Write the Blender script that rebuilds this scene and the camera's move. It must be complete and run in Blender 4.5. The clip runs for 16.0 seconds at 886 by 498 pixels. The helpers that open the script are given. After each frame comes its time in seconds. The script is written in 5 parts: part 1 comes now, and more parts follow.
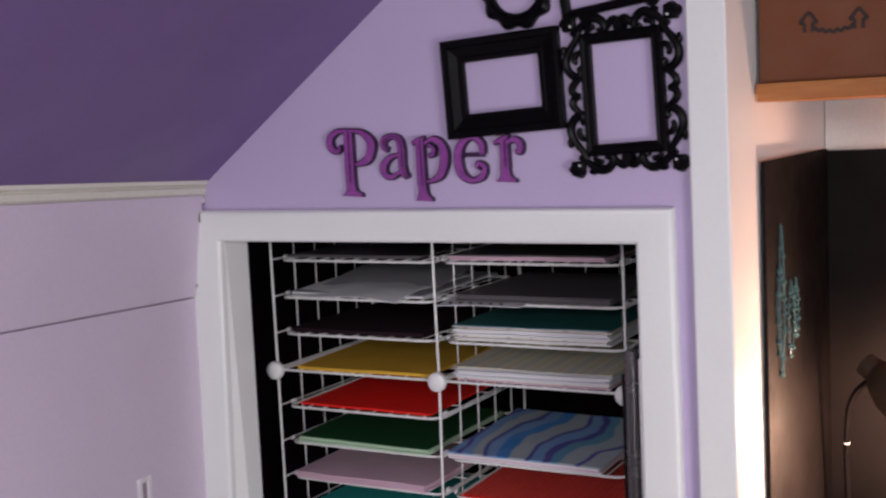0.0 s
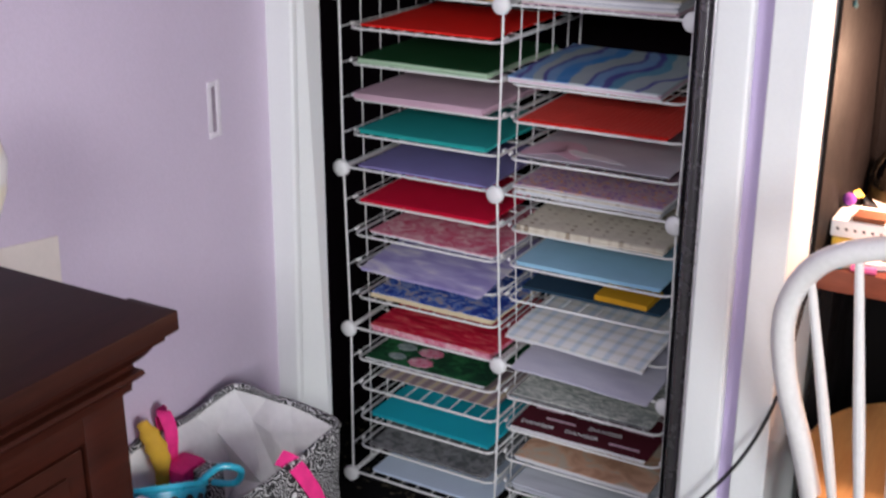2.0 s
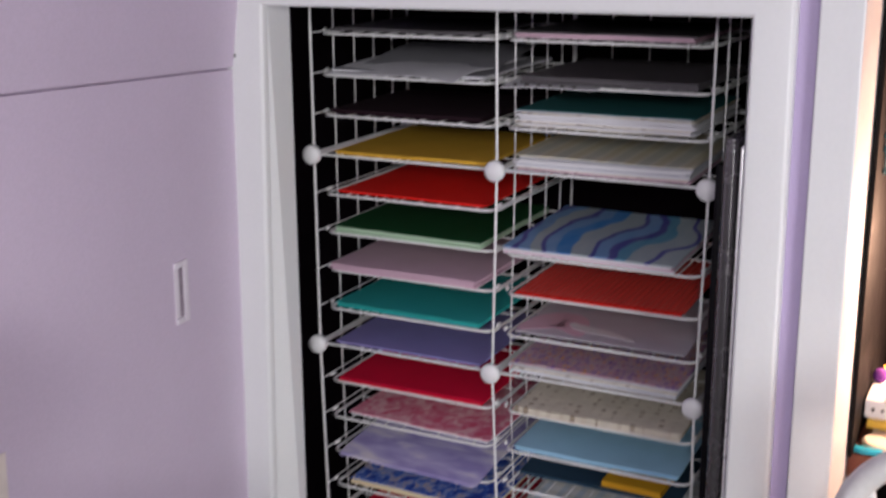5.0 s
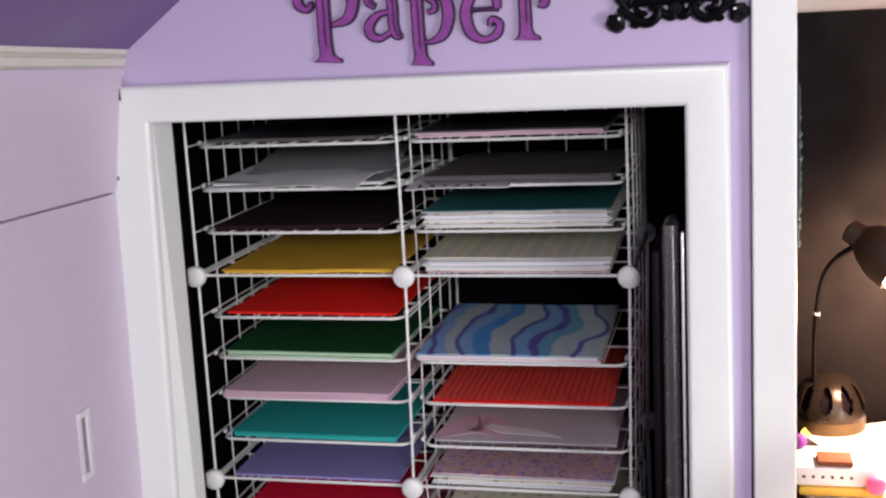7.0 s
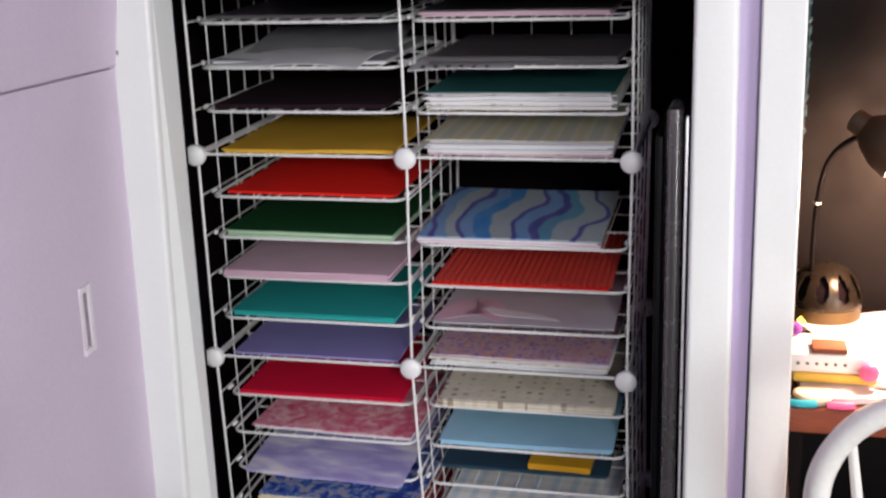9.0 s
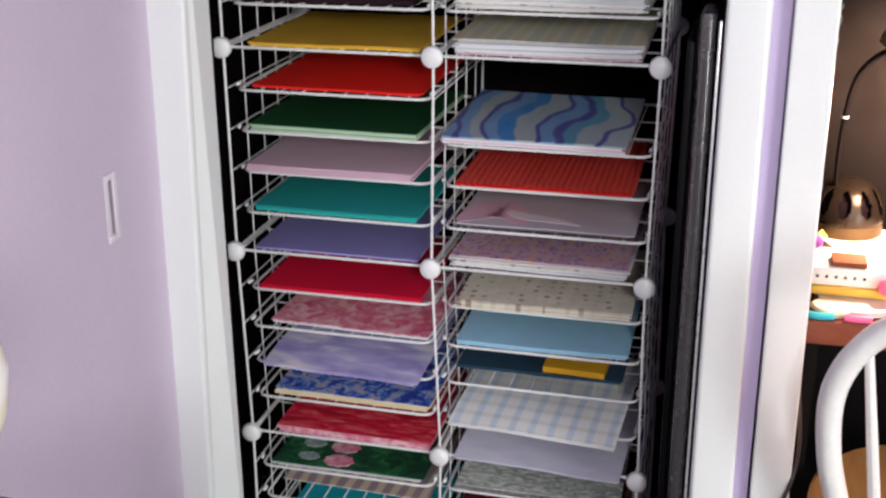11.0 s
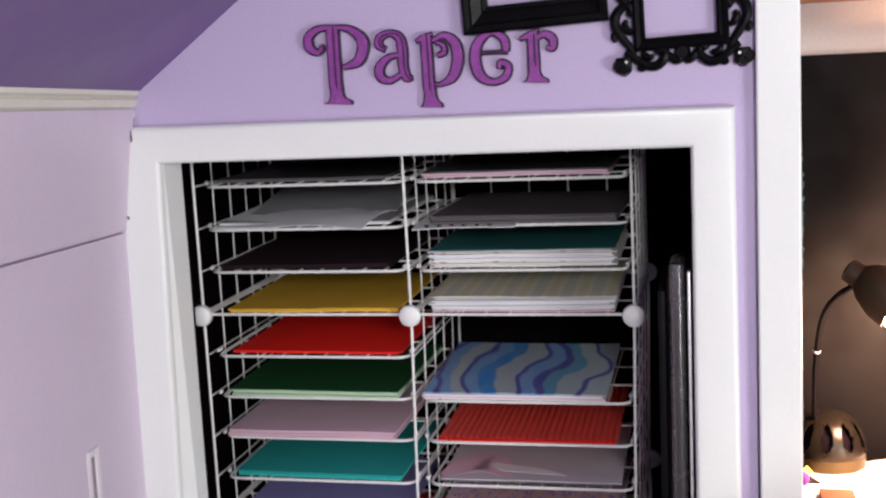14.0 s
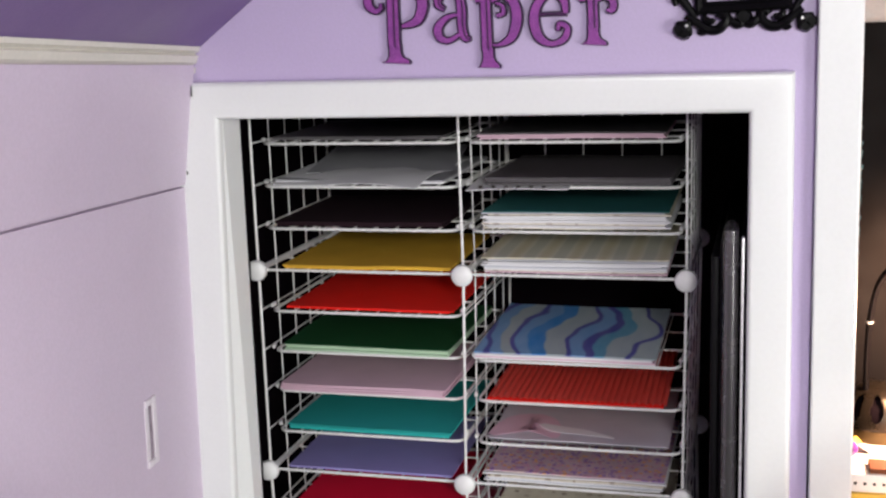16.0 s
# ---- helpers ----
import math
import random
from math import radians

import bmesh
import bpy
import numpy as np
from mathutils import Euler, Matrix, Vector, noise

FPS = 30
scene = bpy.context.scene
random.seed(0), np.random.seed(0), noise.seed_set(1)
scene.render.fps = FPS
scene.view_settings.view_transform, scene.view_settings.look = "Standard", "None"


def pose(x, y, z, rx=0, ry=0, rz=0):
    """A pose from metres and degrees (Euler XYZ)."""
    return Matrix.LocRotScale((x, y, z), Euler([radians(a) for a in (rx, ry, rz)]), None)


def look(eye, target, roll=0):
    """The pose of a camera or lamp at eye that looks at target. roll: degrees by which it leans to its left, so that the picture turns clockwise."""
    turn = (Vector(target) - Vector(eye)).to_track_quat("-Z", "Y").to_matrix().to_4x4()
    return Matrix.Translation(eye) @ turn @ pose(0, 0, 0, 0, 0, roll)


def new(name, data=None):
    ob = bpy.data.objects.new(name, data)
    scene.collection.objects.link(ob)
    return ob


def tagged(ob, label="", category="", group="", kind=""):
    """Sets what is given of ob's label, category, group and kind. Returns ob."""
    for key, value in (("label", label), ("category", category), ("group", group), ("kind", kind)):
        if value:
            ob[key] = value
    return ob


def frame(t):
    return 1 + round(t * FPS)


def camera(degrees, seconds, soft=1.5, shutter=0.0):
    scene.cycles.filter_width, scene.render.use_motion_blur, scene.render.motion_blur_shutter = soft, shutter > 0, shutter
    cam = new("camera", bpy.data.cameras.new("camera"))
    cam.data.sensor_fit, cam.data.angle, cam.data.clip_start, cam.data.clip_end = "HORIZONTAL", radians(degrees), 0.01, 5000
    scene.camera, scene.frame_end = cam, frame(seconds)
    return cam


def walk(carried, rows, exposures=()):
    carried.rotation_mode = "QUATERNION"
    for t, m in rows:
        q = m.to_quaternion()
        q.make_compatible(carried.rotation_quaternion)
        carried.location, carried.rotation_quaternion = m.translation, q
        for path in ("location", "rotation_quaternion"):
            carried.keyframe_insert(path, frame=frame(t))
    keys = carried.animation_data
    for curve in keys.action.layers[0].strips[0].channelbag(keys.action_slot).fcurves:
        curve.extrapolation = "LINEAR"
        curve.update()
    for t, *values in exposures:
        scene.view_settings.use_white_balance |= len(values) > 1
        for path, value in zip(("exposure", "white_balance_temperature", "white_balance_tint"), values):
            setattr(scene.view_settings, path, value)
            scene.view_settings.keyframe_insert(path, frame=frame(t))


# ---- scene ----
cam = camera(41.0, 16.0, soft=2.4, shutter=0.5)
PATH = [
    (0, (1.078, -1.88, 1.614), (0.105, -0.145, 1.405), -2.8),
    (0.3, (1.034, -1.916, 1.62), (0.079, -0.175, 1.384), -2.5),
    (0.5, (1.028, -1.926, 1.606), (0.067, -0.195, 1.318), -1.7),
    (1, (1.032, -1.963, 1.542), (0.043, -0.285, 1.087), 0.2),
    (1.5, (1.014, -1.98, 1.516), (0.047, -0.337, 0.911), -0.1),
    (2, (1.013, -1.982, 1.491), (0.079, -0.36, 0.786), -0.0),
    (2.2, (1.002, -1.995, 1.492), (0.1, -0.367, 0.759), 0.1),
    (2.5, (1.014, -1.982, 1.477), (0.122, -0.364, 0.711), -0.1),
    (3, (0.987, -1.965, 1.472), (0.113, -0.33, 0.721), 0.2),
    (3.5, (0.995, -1.971, 1.498), (0.102, -0.299, 0.861), -0.2),
    (4, (1.003, -1.978, 1.509), (0.081, -0.306, 0.913), -0.9),
    (4.5, (0.954, -1.93, 1.514), (0.04, -0.238, 0.966), -0.9),
    (4.6, (0.939, -1.918, 1.529), (0.022, -0.226, 0.984), -1.2),
    (5, (0.83, -1.825, 1.532), (-0.05, -0.104, 1.019), -0.4),
    (5.2, (0.793, -1.820, 1.508), (-0.009, -0.051, 1.03), 1.5),
    (7.3, (0.523, -1.845, 1.562), (0.071, 0.064, 1.174), -2.9),
    (7.5, (0.525, -1.847, 1.563), (0.085, 0.062, 1.16), -2.5),
    (8, (0.524, -1.844, 1.558), (0.078, 0.055, 1.116), -2.0),
    (8.5, (0.525, -1.843, 1.552), (0.07, 0.047, 1.083), -1.9),
    (9, (0.522, -1.84, 1.543), (0.053, 0.02, 0.979), -2.1),
    (9.2, (0.532, -1.835, 1.543), (0.053, 0.017, 0.958), -1.8),
    (11.5, (0.503, -1.854, 1.504), (0.002, -0.059, 0.779), 0.4),
    (11.6, (0.517, -1.847, 1.487), (-0.002, -0.059, 0.757), 0.4),
    (12, (0.497, -1.86, 1.479), (0.016, -0.097, 0.665), 1.5),
    (12.1, (0.493, -1.859, 1.475), (0.019, -0.098, 0.655), 1.4),
    (12.5, (0.488, -1.863, 1.482), (0.046, -0.062, 0.734), 0.9),
    (13, (0.496, -1.853, 1.531), (0.059, 0.033, 1.031), -1.2),
    (13.5, (0.495, -1.863, 1.554), (0.041, 0.055, 1.214), -2.7),
    (14, (0.5, -1.867, 1.562), (0.049, 0.055, 1.241), -2.9),
    (14.5, (0.499, -1.876, 1.557), (0.032, 0.038, 1.21), -2.5),
    (15, (0.499, -1.873, 1.554), (-0.006, 0.027, 1.184), -2.4),
    (15.5, (0.496, -1.878, 1.558), (-0.033, 0.016, 1.195), -2.0),
    (16, (0.493, -1.881, 1.56), (-0.035, 0.011, 1.181), -2.0),
]
EXPOSURES = [(0.0, -0.56, 6560, 19), (1.0, -0.25, 6480, 17), (2.0, -0.15, 6350, 15), (3.0, -0.16, 6400, 17), (4.0, -0.37, 6480, 18), (5.0, -0.41, 6500, 18),
             (7.5, 0.0, 6580, 14), (9.0, 0.0, 6580, 12), (11.5, 0.09, 6520, 12), (12.5, 0.07, 6500, 12), (13.0, -0.12, 6540, 13), (14.0, 0.0, 6600, 14), (15.0, 0.08, 6650, 12), (16.0, 0.07, 6700, 11)]
walk(cam, [(t, look(eye, target, roll)) for t, eye, target, roll in PATH], EXPOSURES)

# ---- light ----
world = bpy.data.worlds.new("world")
world.use_nodes = True
world.node_tree.nodes["Background"].inputs[0].default_value = (0.75, 0.8, 1.0, 1)
world.node_tree.nodes["Background"].inputs[1].default_value = 0.15
scene.world = world


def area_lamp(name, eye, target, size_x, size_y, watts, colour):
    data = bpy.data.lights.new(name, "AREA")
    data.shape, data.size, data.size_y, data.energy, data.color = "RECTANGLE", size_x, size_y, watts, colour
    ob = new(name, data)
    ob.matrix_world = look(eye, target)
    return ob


# unseen key light behind the viewpoint, and an added fill from the right
area_lamp("unseen_key_light", (1.25, -3.1, 1.95), (0.1, -0.2, 0.45), 0.50, 0.40, 46, (0.965, 1.0, 0.955))
area_lamp("side_fill_light", (2.33, -1.7, 0.9), (-0.4, -0.5, 0.4), 1.1, 0.9, 38, (0.965, 1.0, 0.965)).data.spread = radians(130)
BULB_AT = (0.800, 0.200, 1.098)
bulb_light = bpy.data.lights.new("desk_lamp_light", "POINT")
bulb_light.energy, bulb_light.color, bulb_light.shadow_soft_size = 34.0, (1.0, 0.59, 0.38), 0.03
new("desk_lamp_light", bulb_light).location = (BULB_AT[0] + 0.035, BULB_AT[1] - 0.03, BULB_AT[2] - 0.055)


# ---- materials ----
class Nodes:
    """A small builder round a material's node tree."""

    def __init__(self, name, rough=0.5, metal=0.0):
        self.mat = bpy.data.materials.new(name)
        self.mat.use_nodes = True
        self.tree = self.mat.node_tree
        self.bsdf = self.tree.nodes["Principled BSDF"]
        self.bsdf.inputs["Roughness"].default_value = rough
        self.bsdf.inputs["Metallic"].default_value = metal
        self.co = self.tree.nodes.new("ShaderNodeTexCoord").outputs["Object"]

    def put(self, kind, **values):
        n = self.tree.nodes.new(kind)
        for k, v in values.items():
            if k in n.inputs:
                self.set(n.inputs[k], v)
        return n

    def set(self, socket, v):
        if isinstance(v, bpy.types.NodeSocket):
            self.tree.links.new(v, socket)
        else:
            socket.default_value = v

    def scaled(self, x, y, z, turn=0.0):
        n = self.put("ShaderNodeMapping", Vector=self.co, Scale=(x, y, z), Rotation=(0, 0, turn))
        return n.outputs[0]

    def noise(self, scale, detail=3.0, co=None, distort=0.0):
        n = self.put("ShaderNodeTexNoise", Vector=co or self.co, Scale=scale, Detail=detail, Distortion=distort)
        return n.outputs["Fac"]

    def cells(self, scale, co=None, out="Distance", rand=1.0):
        n = self.put("ShaderNodeTexVoronoi", Vector=co or self.co, Scale=scale, Randomness=rand)
        return n.outputs[out]

    def wave(self, scale, co=None, distort=0.0, detail=1.0, dscale=1.0, axis="X", shape="SIN"):
        n = self.put("ShaderNodeTexWave", Vector=co or self.co, Scale=scale, Distortion=distort, Detail=detail)
        n.inputs["Detail Scale"].default_value = dscale
        n.bands_direction, n.wave_profile = axis, shape
        return n.outputs["Fac"]

    def ramp(self, fac, stops, hard=False):
        n = self.tree.nodes.new("ShaderNodeValToRGB")
        self.set(n.inputs[0], fac)
        r = n.color_ramp
        r.interpolation = "CONSTANT" if hard else "LINEAR"
        while len(r.elements) < len(stops):
            r.elements.new(0.5)
        for e, (p, c) in zip(r.elements, stops):
            e.position, e.color = p, (*c, 1) if len(c) == 3 else c
        return n.outputs[0]

    def mix(self, fac, a, b, how="MIX"):
        n = self.tree.nodes.new("ShaderNodeMix")
        n.data_type, n.blend_type = "RGBA", how
        self.set(n.inputs[0], fac)
        for i, v in ((6, a), (7, b)):
            self.set(n.inputs[i], (*v, 1) if isinstance(v, tuple) and len(v) == 3 else v)
        return n.outputs[2]

    def math(self, how, a, b):
        n = self.tree.nodes.new("ShaderNodeMath")
        n.operation = how
        self.set(n.inputs[0], a), self.set(n.inputs[1], b)
        return n.outputs[0]

    def colour(self, v):
        self.set(self.bsdf.inputs["Base Color"], (*v, 1) if isinstance(v, tuple) and len(v) == 3 else v)
        return self

    def rough(self, v):
        self.set(self.bsdf.inputs["Roughness"], v)
        return self

    def bump(self, height, strength=0.2, distance=0.002):
        n = self.put("ShaderNodeBump", Height=height, Strength=strength, Distance=distance)
        self.set(self.bsdf.inputs["Normal"], n.outputs[0])
        return self


def tone(c, k):
    return tuple(min(1.0, v * k) for v in c)


def surface(name, c, rough=0.5, metal=0.0, vary=0.08, scale=6.0, grain=180.0, bump=0.15, depth=0.001, spec=0.5):
    """A plain surface with broad blotches, fine grain and a little relief."""
    m = Nodes(name, rough, metal)
    m.bsdf.inputs["Specular IOR Level"].default_value = spec
    broad = m.ramp(m.noise(scale, 4), [(0.3, tone(c, 1 - vary)), (0.7, tone(c, 1 + vary))])
    fine = m.noise(grain, 2)
    m.colour(m.mix(0.12 if bump > 0.1 else 0.04, broad, m.ramp(fine, [(0.35, tone(c, 0.75)), (0.65, tone(c, 1.2))])))
    m.rough(m.ramp(m.noise(scale * 2.3, 3), [(0.3, (rough * 0.85,) * 3), (0.7, (min(1, rough * 1.15),) * 3)]))
    return m.bump(fine, bump, depth).mat


LILAC = surface("lilac_wall_paint", (0.50, 0.41, 0.62), 0.55, vary=0.03, scale=3, grain=260, bump=0.22)
PANEL = surface("pale_lilac_panel_paint", (0.585, 0.50, 0.62), 0.45, vary=0.03, scale=4, grain=220, bump=0.12)
PULLPAINT = surface("pale_pull_paint", (0.72, 0.67, 0.73), 0.4, vary=0.03, scale=30, grain=220, bump=0.05)
SLOTSHADE = surface("slot_shade_tone", (0.27, 0.22, 0.27), 0.8, vary=0.2, scale=40, grain=220, bump=0.1)
PURPLE = surface("purple_ceiling_paint", (0.17, 0.105, 0.27), 0.5, vary=0.06, scale=3, grain=200, bump=0.3)
WHITE = surface("white_gloss_paint", (0.785, 0.805, 0.80), 0.35, vary=0.02, scale=5, grain=160, bump=0.03)
CREAM = surface("cream_trim_paint", (0.66, 0.64, 0.58), 0.4, vary=0.05, scale=10, grain=120, bump=0.12)
PLASTER = surface("white_plaster", (0.78, 0.76, 0.74), 0.7, vary=0.03, scale=3, grain=150, bump=0.2)
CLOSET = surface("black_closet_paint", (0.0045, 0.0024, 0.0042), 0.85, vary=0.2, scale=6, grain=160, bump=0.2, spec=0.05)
WIRE = surface("white_coated_wire", (0.80, 0.80, 0.80), 0.35, vary=0.04, scale=40, grain=300, bump=0.05)
PLASTIC = surface("white_plastic", (0.82, 0.82, 0.83), 0.38, vary=0.02, scale=50, grain=300, bump=0.05)
BLACKP = surface("glossy_black_paint", (0.0032, 0.003, 0.0038), 0.34, vary=0.2, scale=20, grain=120, bump=0.1, spec=0.08)
BOARD = surface("black_foam_board", (0.0042, 0.0032, 0.0034), 0.65, vary=0.12, scale=7, grain=220, bump=0.15, spec=0.12)
STEEL = surface("dark_polished_tube", (0.15, 0.145, 0.15), 0.26, 0.7, vary=0.05, scale=20, grain=200, bump=0.01)
CHROME = surface("bright_metal_strip", (0.86, 0.86, 0.86), 0.3, 0.35, vary=0.05, scale=30, grain=200, bump=0.04)
TABLE_BLACK = surface("black_vinyl", (0.005, 0.0045, 0.006), 0.5, vary=0.2, scale=12, grain=300, bump=0.3, spec=0.12)
WHITE_CHAIR = surface("white_chair_paint", (0.78, 0.77, 0.75), 0.32, vary=0.04, scale=14, grain=110, bump=0.12)
TURQ = surface("turquoise_plastic", (0.03, 0.48, 0.66), 0.3, vary=0.04, scale=20, grain=150, bump=0.05)
PINK = surface("hot_pink_webbing", (0.85, 0.03, 0.24), 0.8, vary=0.1, scale=60, grain=700, bump=0.5)
LINING = surface("white_vinyl_lining", (0.80, 0.80, 0.79), 0.45, vary=0.06, scale=12, grain=60, bump=0.3, depth=0.004)
MUSTARD = surface("mustard_cloth", (0.62, 0.36, 0.03), 0.85, vary=0.15, scale=25, grain=600, bump=0.4)
MINT = surface("mint_fabric", (0.36, 0.60, 0.42), 0.85, vary=0.08, scale=25, grain=600, bump=0.4)
BRONZE = surface("brushed_bronze", (0.024, 0.019, 0.014), 0.30, 0.65, vary=0.15, scale=18, grain=260, bump=0.06)
BRASS = surface("aged_brass_band", (0.075, 0.050, 0.018), 0.4, 0.5, vary=0.25, scale=22, grain=260, bump=0.08)
DARKMETAL = surface("dark_bronze", (0.030, 0.020, 0.014), 0.5, 0.2, vary=0.15, scale=20, grain=200, bump=0.1)
RUBBER = surface("black_rubber", (0.012, 0.012, 0.013), 0.5, vary=0.1, scale=30, grain=200, bump=0.1)
CERAMIC = Nodes("glazed_white_ceramic", 0.15)
CERAMIC.colour(CERAMIC.mix(0.5, CERAMIC.ramp(CERAMIC.noise(9, 3), [(0.35, (0.72, 0.68, 0.62)), (0.65, (0.78, 0.74, 0.70))]),
                           CERAMIC.ramp(CERAMIC.wave(4.5, axis="Z"), [(0.3, (0.78, 0.76, 0.74)), (0.7, (0.80, 0.70, 0.45))])))
CERAMIC = CERAMIC.mat
CARD = surface("cream_card", (0.62, 0.57, 0.46), 0.8, vary=0.06, scale=20, grain=200, bump=0.2)
CARDBOARD = surface("brown_cardboard", (0.150, 0.050, 0.022), 0.85, vary=0.08, scale=7, grain=180, bump=0.2)
INK = surface("dark_ink", (0.03, 0.02, 0.02), 0.8, vary=0.1)
SHEET = surface("white_paper_edges", (0.78, 0.76, 0.77), 0.8, vary=0.05, scale=25, grain=300, bump=0.2)
NOTECARD = surface("pale_cream_card", (0.70, 0.63, 0.58), 0.7, vary=0.05, scale=20, grain=160, bump=0.1)
TEALBEAD = surface("teal_beads", (0.045, 0.12, 0.13), 0.35, vary=0.2, scale=60, grain=300)
NOTEYEL = surface("yellow_plastic", (0.85, 0.55, 0.08), 0.4, vary=0.06, scale=20)
NOTEPINK = surface("pink_plastic", (0.80, 0.14, 0.36), 0.4, vary=0.06, scale=20)
NOTEPURP = surface("purple_yarn", (0.16, 0.03, 0.26), 0.85, vary=0.2, scale=50, grain=300, bump=0.5)


def wood(name, light, dark, rough=0.35, along="Y", scale=5.0, spec=0.35):
    m = Nodes(name, rough)
    m.bsdf.inputs["Specular IOR Level"].default_value = spec
    s = {"X": (0.6, 6, 6), "Y": (6, 0.6, 6), "Z": (6, 6, 0.6)}[along]
    co = m.scaled(*s)
    g = m.noise(scale, 5, co, 0.6)
    fine = m.noise(scale * 9, 3, co)
    m.colour(m.mix(0.35, m.ramp(g, [(0.3, dark), (0.7, light)]), m.ramp(fine, [(0.35, dark), (0.65, light)])))
    return m.bump(fine, 0.12, 0.0008).mat


DARKWOOD = wood("dark_cherry_wood", (0.036, 0.0080, 0.0045), (0.013, 0.0034, 0.0022), 0.42, spec=0.15)
DARKTOP = wood("dark_polished_top", (0.032, 0.0100, 0.0070), (0.015, 0.0052, 0.0042), 0.45, spec=0.10)
REDWOOD = wood("red_brown_laminate", (0.24, 0.075, 0.045), (0.14, 0.04, 0.025), 0.35, "X")
PINE = wood("honey_pine", (0.60, 0.33, 0.12), (0.45, 0.22, 0.07), 0.35, "Y", 4)
SHELFWOOD = wood("orange_pine_board", (0.46, 0.19, 0.06), (0.32, 0.12, 0.04), 0.5, "X")

m = Nodes("black_flecked_carpet", 0.95)
m.bsdf.inputs["Specular IOR Level"].default_value = 0.05
flecks = m.ramp(m.noise(70, 2), [(0.61, (0.006, 0.006, 0.007)), (0.68, (0.13, 0.11, 0.07))])
m.colour(m.mix(0.3, flecks, m.ramp(m.noise(500, 1), [(0.3, (0.004, 0.004, 0.004)), (0.7, (0.014, 0.013, 0.015))])))
CARPET = m.bump(m.noise(600, 2), 0.8, 0.004).mat

# black cloth with white scrolls
m = Nodes("black_and_white_scroll_print", 0.6)
cell = m.put("ShaderNodeTexVoronoi", Vector=m.co, Scale=31.0, Randomness=0.8)
away = m.tree.nodes.new("ShaderNodeVectorMath")
away.operation = "SUBTRACT"
m.set(away.inputs[0], m.co), m.set(away.inputs[1], cell.outputs["Position"])
xyz = m.put("ShaderNodeSeparateXYZ", Vector=away.outputs[0])
turn = m.math("ARCTAN2", xyz.outputs[2], m.math("ADD", xyz.outputs[1], xyz.outputs[0]))
arms = m.math("SINE", m.math("ADD", m.math("MULTIPLY", cell.outputs["Distance"], 31.0), m.math("ADD", turn, m.math("MULTIPLY", m.noise(14, 1), 3.0))), 0.0)
m.colour(m.ramp(arms, [(0.0, (0.010, 0.010, 0.012)), (0.60, (0.010, 0.010, 0.012)), (0.74, (0.70, 0.70, 0.70))]))
SCROLL = m.bump(m.noise(400, 2), 0.2, 0.001).mat

m = Nodes("purple_glitter_paint", 0.3)
m.colour(m.mix(0.3, m.ramp(m.noise(60, 3), [(0.3, (0.18, 0.03, 0.22)), (0.7, (0.32, 0.06, 0.34))]),
               m.ramp(m.noise(900, 1), [(0.45, (0.13, 0.02, 0.17)), (0.72, (0.62, 0.26, 0.62))])))
GLITTER = m.bump(m.noise(500, 2), 0.3, 0.001).mat
PLUM = surface("dark_plum_edge", (0.022, 0.006, 0.035), 0.35, vary=0.15, scale=40)

m = Nodes("lamp_bulb_glow", 0.5)
m.bsdf.inputs["Emission Color"].default_value = (1.0, 0.78, 0.5, 1)
m.bsdf.inputs["Emission Strength"].default_value = 25.0
GLOW = m.mat


# ---- shapes ----
def origin_of(ob):
    p = Vector((0, 0, 0))
    while ob:
        p += ob.location
        ob = ob.parent
    return p


def thing(name, at, label, category, group="", kind="", turn=None):
    ob = new(name)
    ob.empty_display_size = 0.05
    ob.location = at
    if turn:
        ob.rotation_euler = [radians(a) for a in turn]
    return tagged(ob, label, category, group, kind)


def finish(bm, smooth):
    bmesh.ops.recalc_face_normals(bm, faces=bm.faces[:])
    if smooth:
        for f in bm.faces:
            f.smooth = True
        for e in bm.edges:
            if len(e.link_faces) == 2 and e.calc_face_angle(0) > 0.6:
                e.smooth = False


def part(name, bm, material, parent=None, label="", local=False, smooth=True):
    """Links a bmesh as one mesh under its thing. World coordinates, unless local."""
    finish(bm, smooth)
    if parent and not local:
        bmesh.ops.translate(bm, verts=bm.verts[:], vec=-origin_of(parent))
    me = bpy.data.meshes.new(name)
    bm.to_mesh(me)
    bm.free()
    me.materials.append(material)
    ob = new(name, me)
    ob.parent = parent
    if label:
        ob["label"] = label
    return ob


def solo(name, bm, material, label, category, kind="", smooth=True, group=""):
    """A thing of one mesh, with its origin at the middle of its base."""
    finish(bm, smooth)
    co = [v.co for v in bm.verts]
    base = Vector([(min(c[i] for c in co) + max(c[i] for c in co)) / 2 for i in range(2)] + [min(c[2] for c in co)])
    bmesh.ops.translate(bm, verts=bm.verts[:], vec=-base)
    me = bpy.data.meshes.new(name)
    bm.to_mesh(me)
    bm.free()
    me.materials.append(material)
    ob = new(name, me)
    ob.location = base
    return tagged(ob, label, category, group, kind)


def box(lo, hi, bevel=0.0, bm=None):
    bm = bm or bmesh.new()
    mid = [(a + b) / 2 for a, b in zip(lo, hi)]
    size = [abs(b - a) for a, b in zip(lo, hi)]
    made = bmesh.ops.create_cube(bm, size=1.0, matrix=Matrix.LocRotScale(mid, None, size))["verts"]
    if bevel:
        edges = list({e for v in made for e in v.link_edges})
        bmesh.ops.bevel(bm, geom=edges, offset=bevel, segments=2, profile=0.5, affect="EDGES")
    return bm


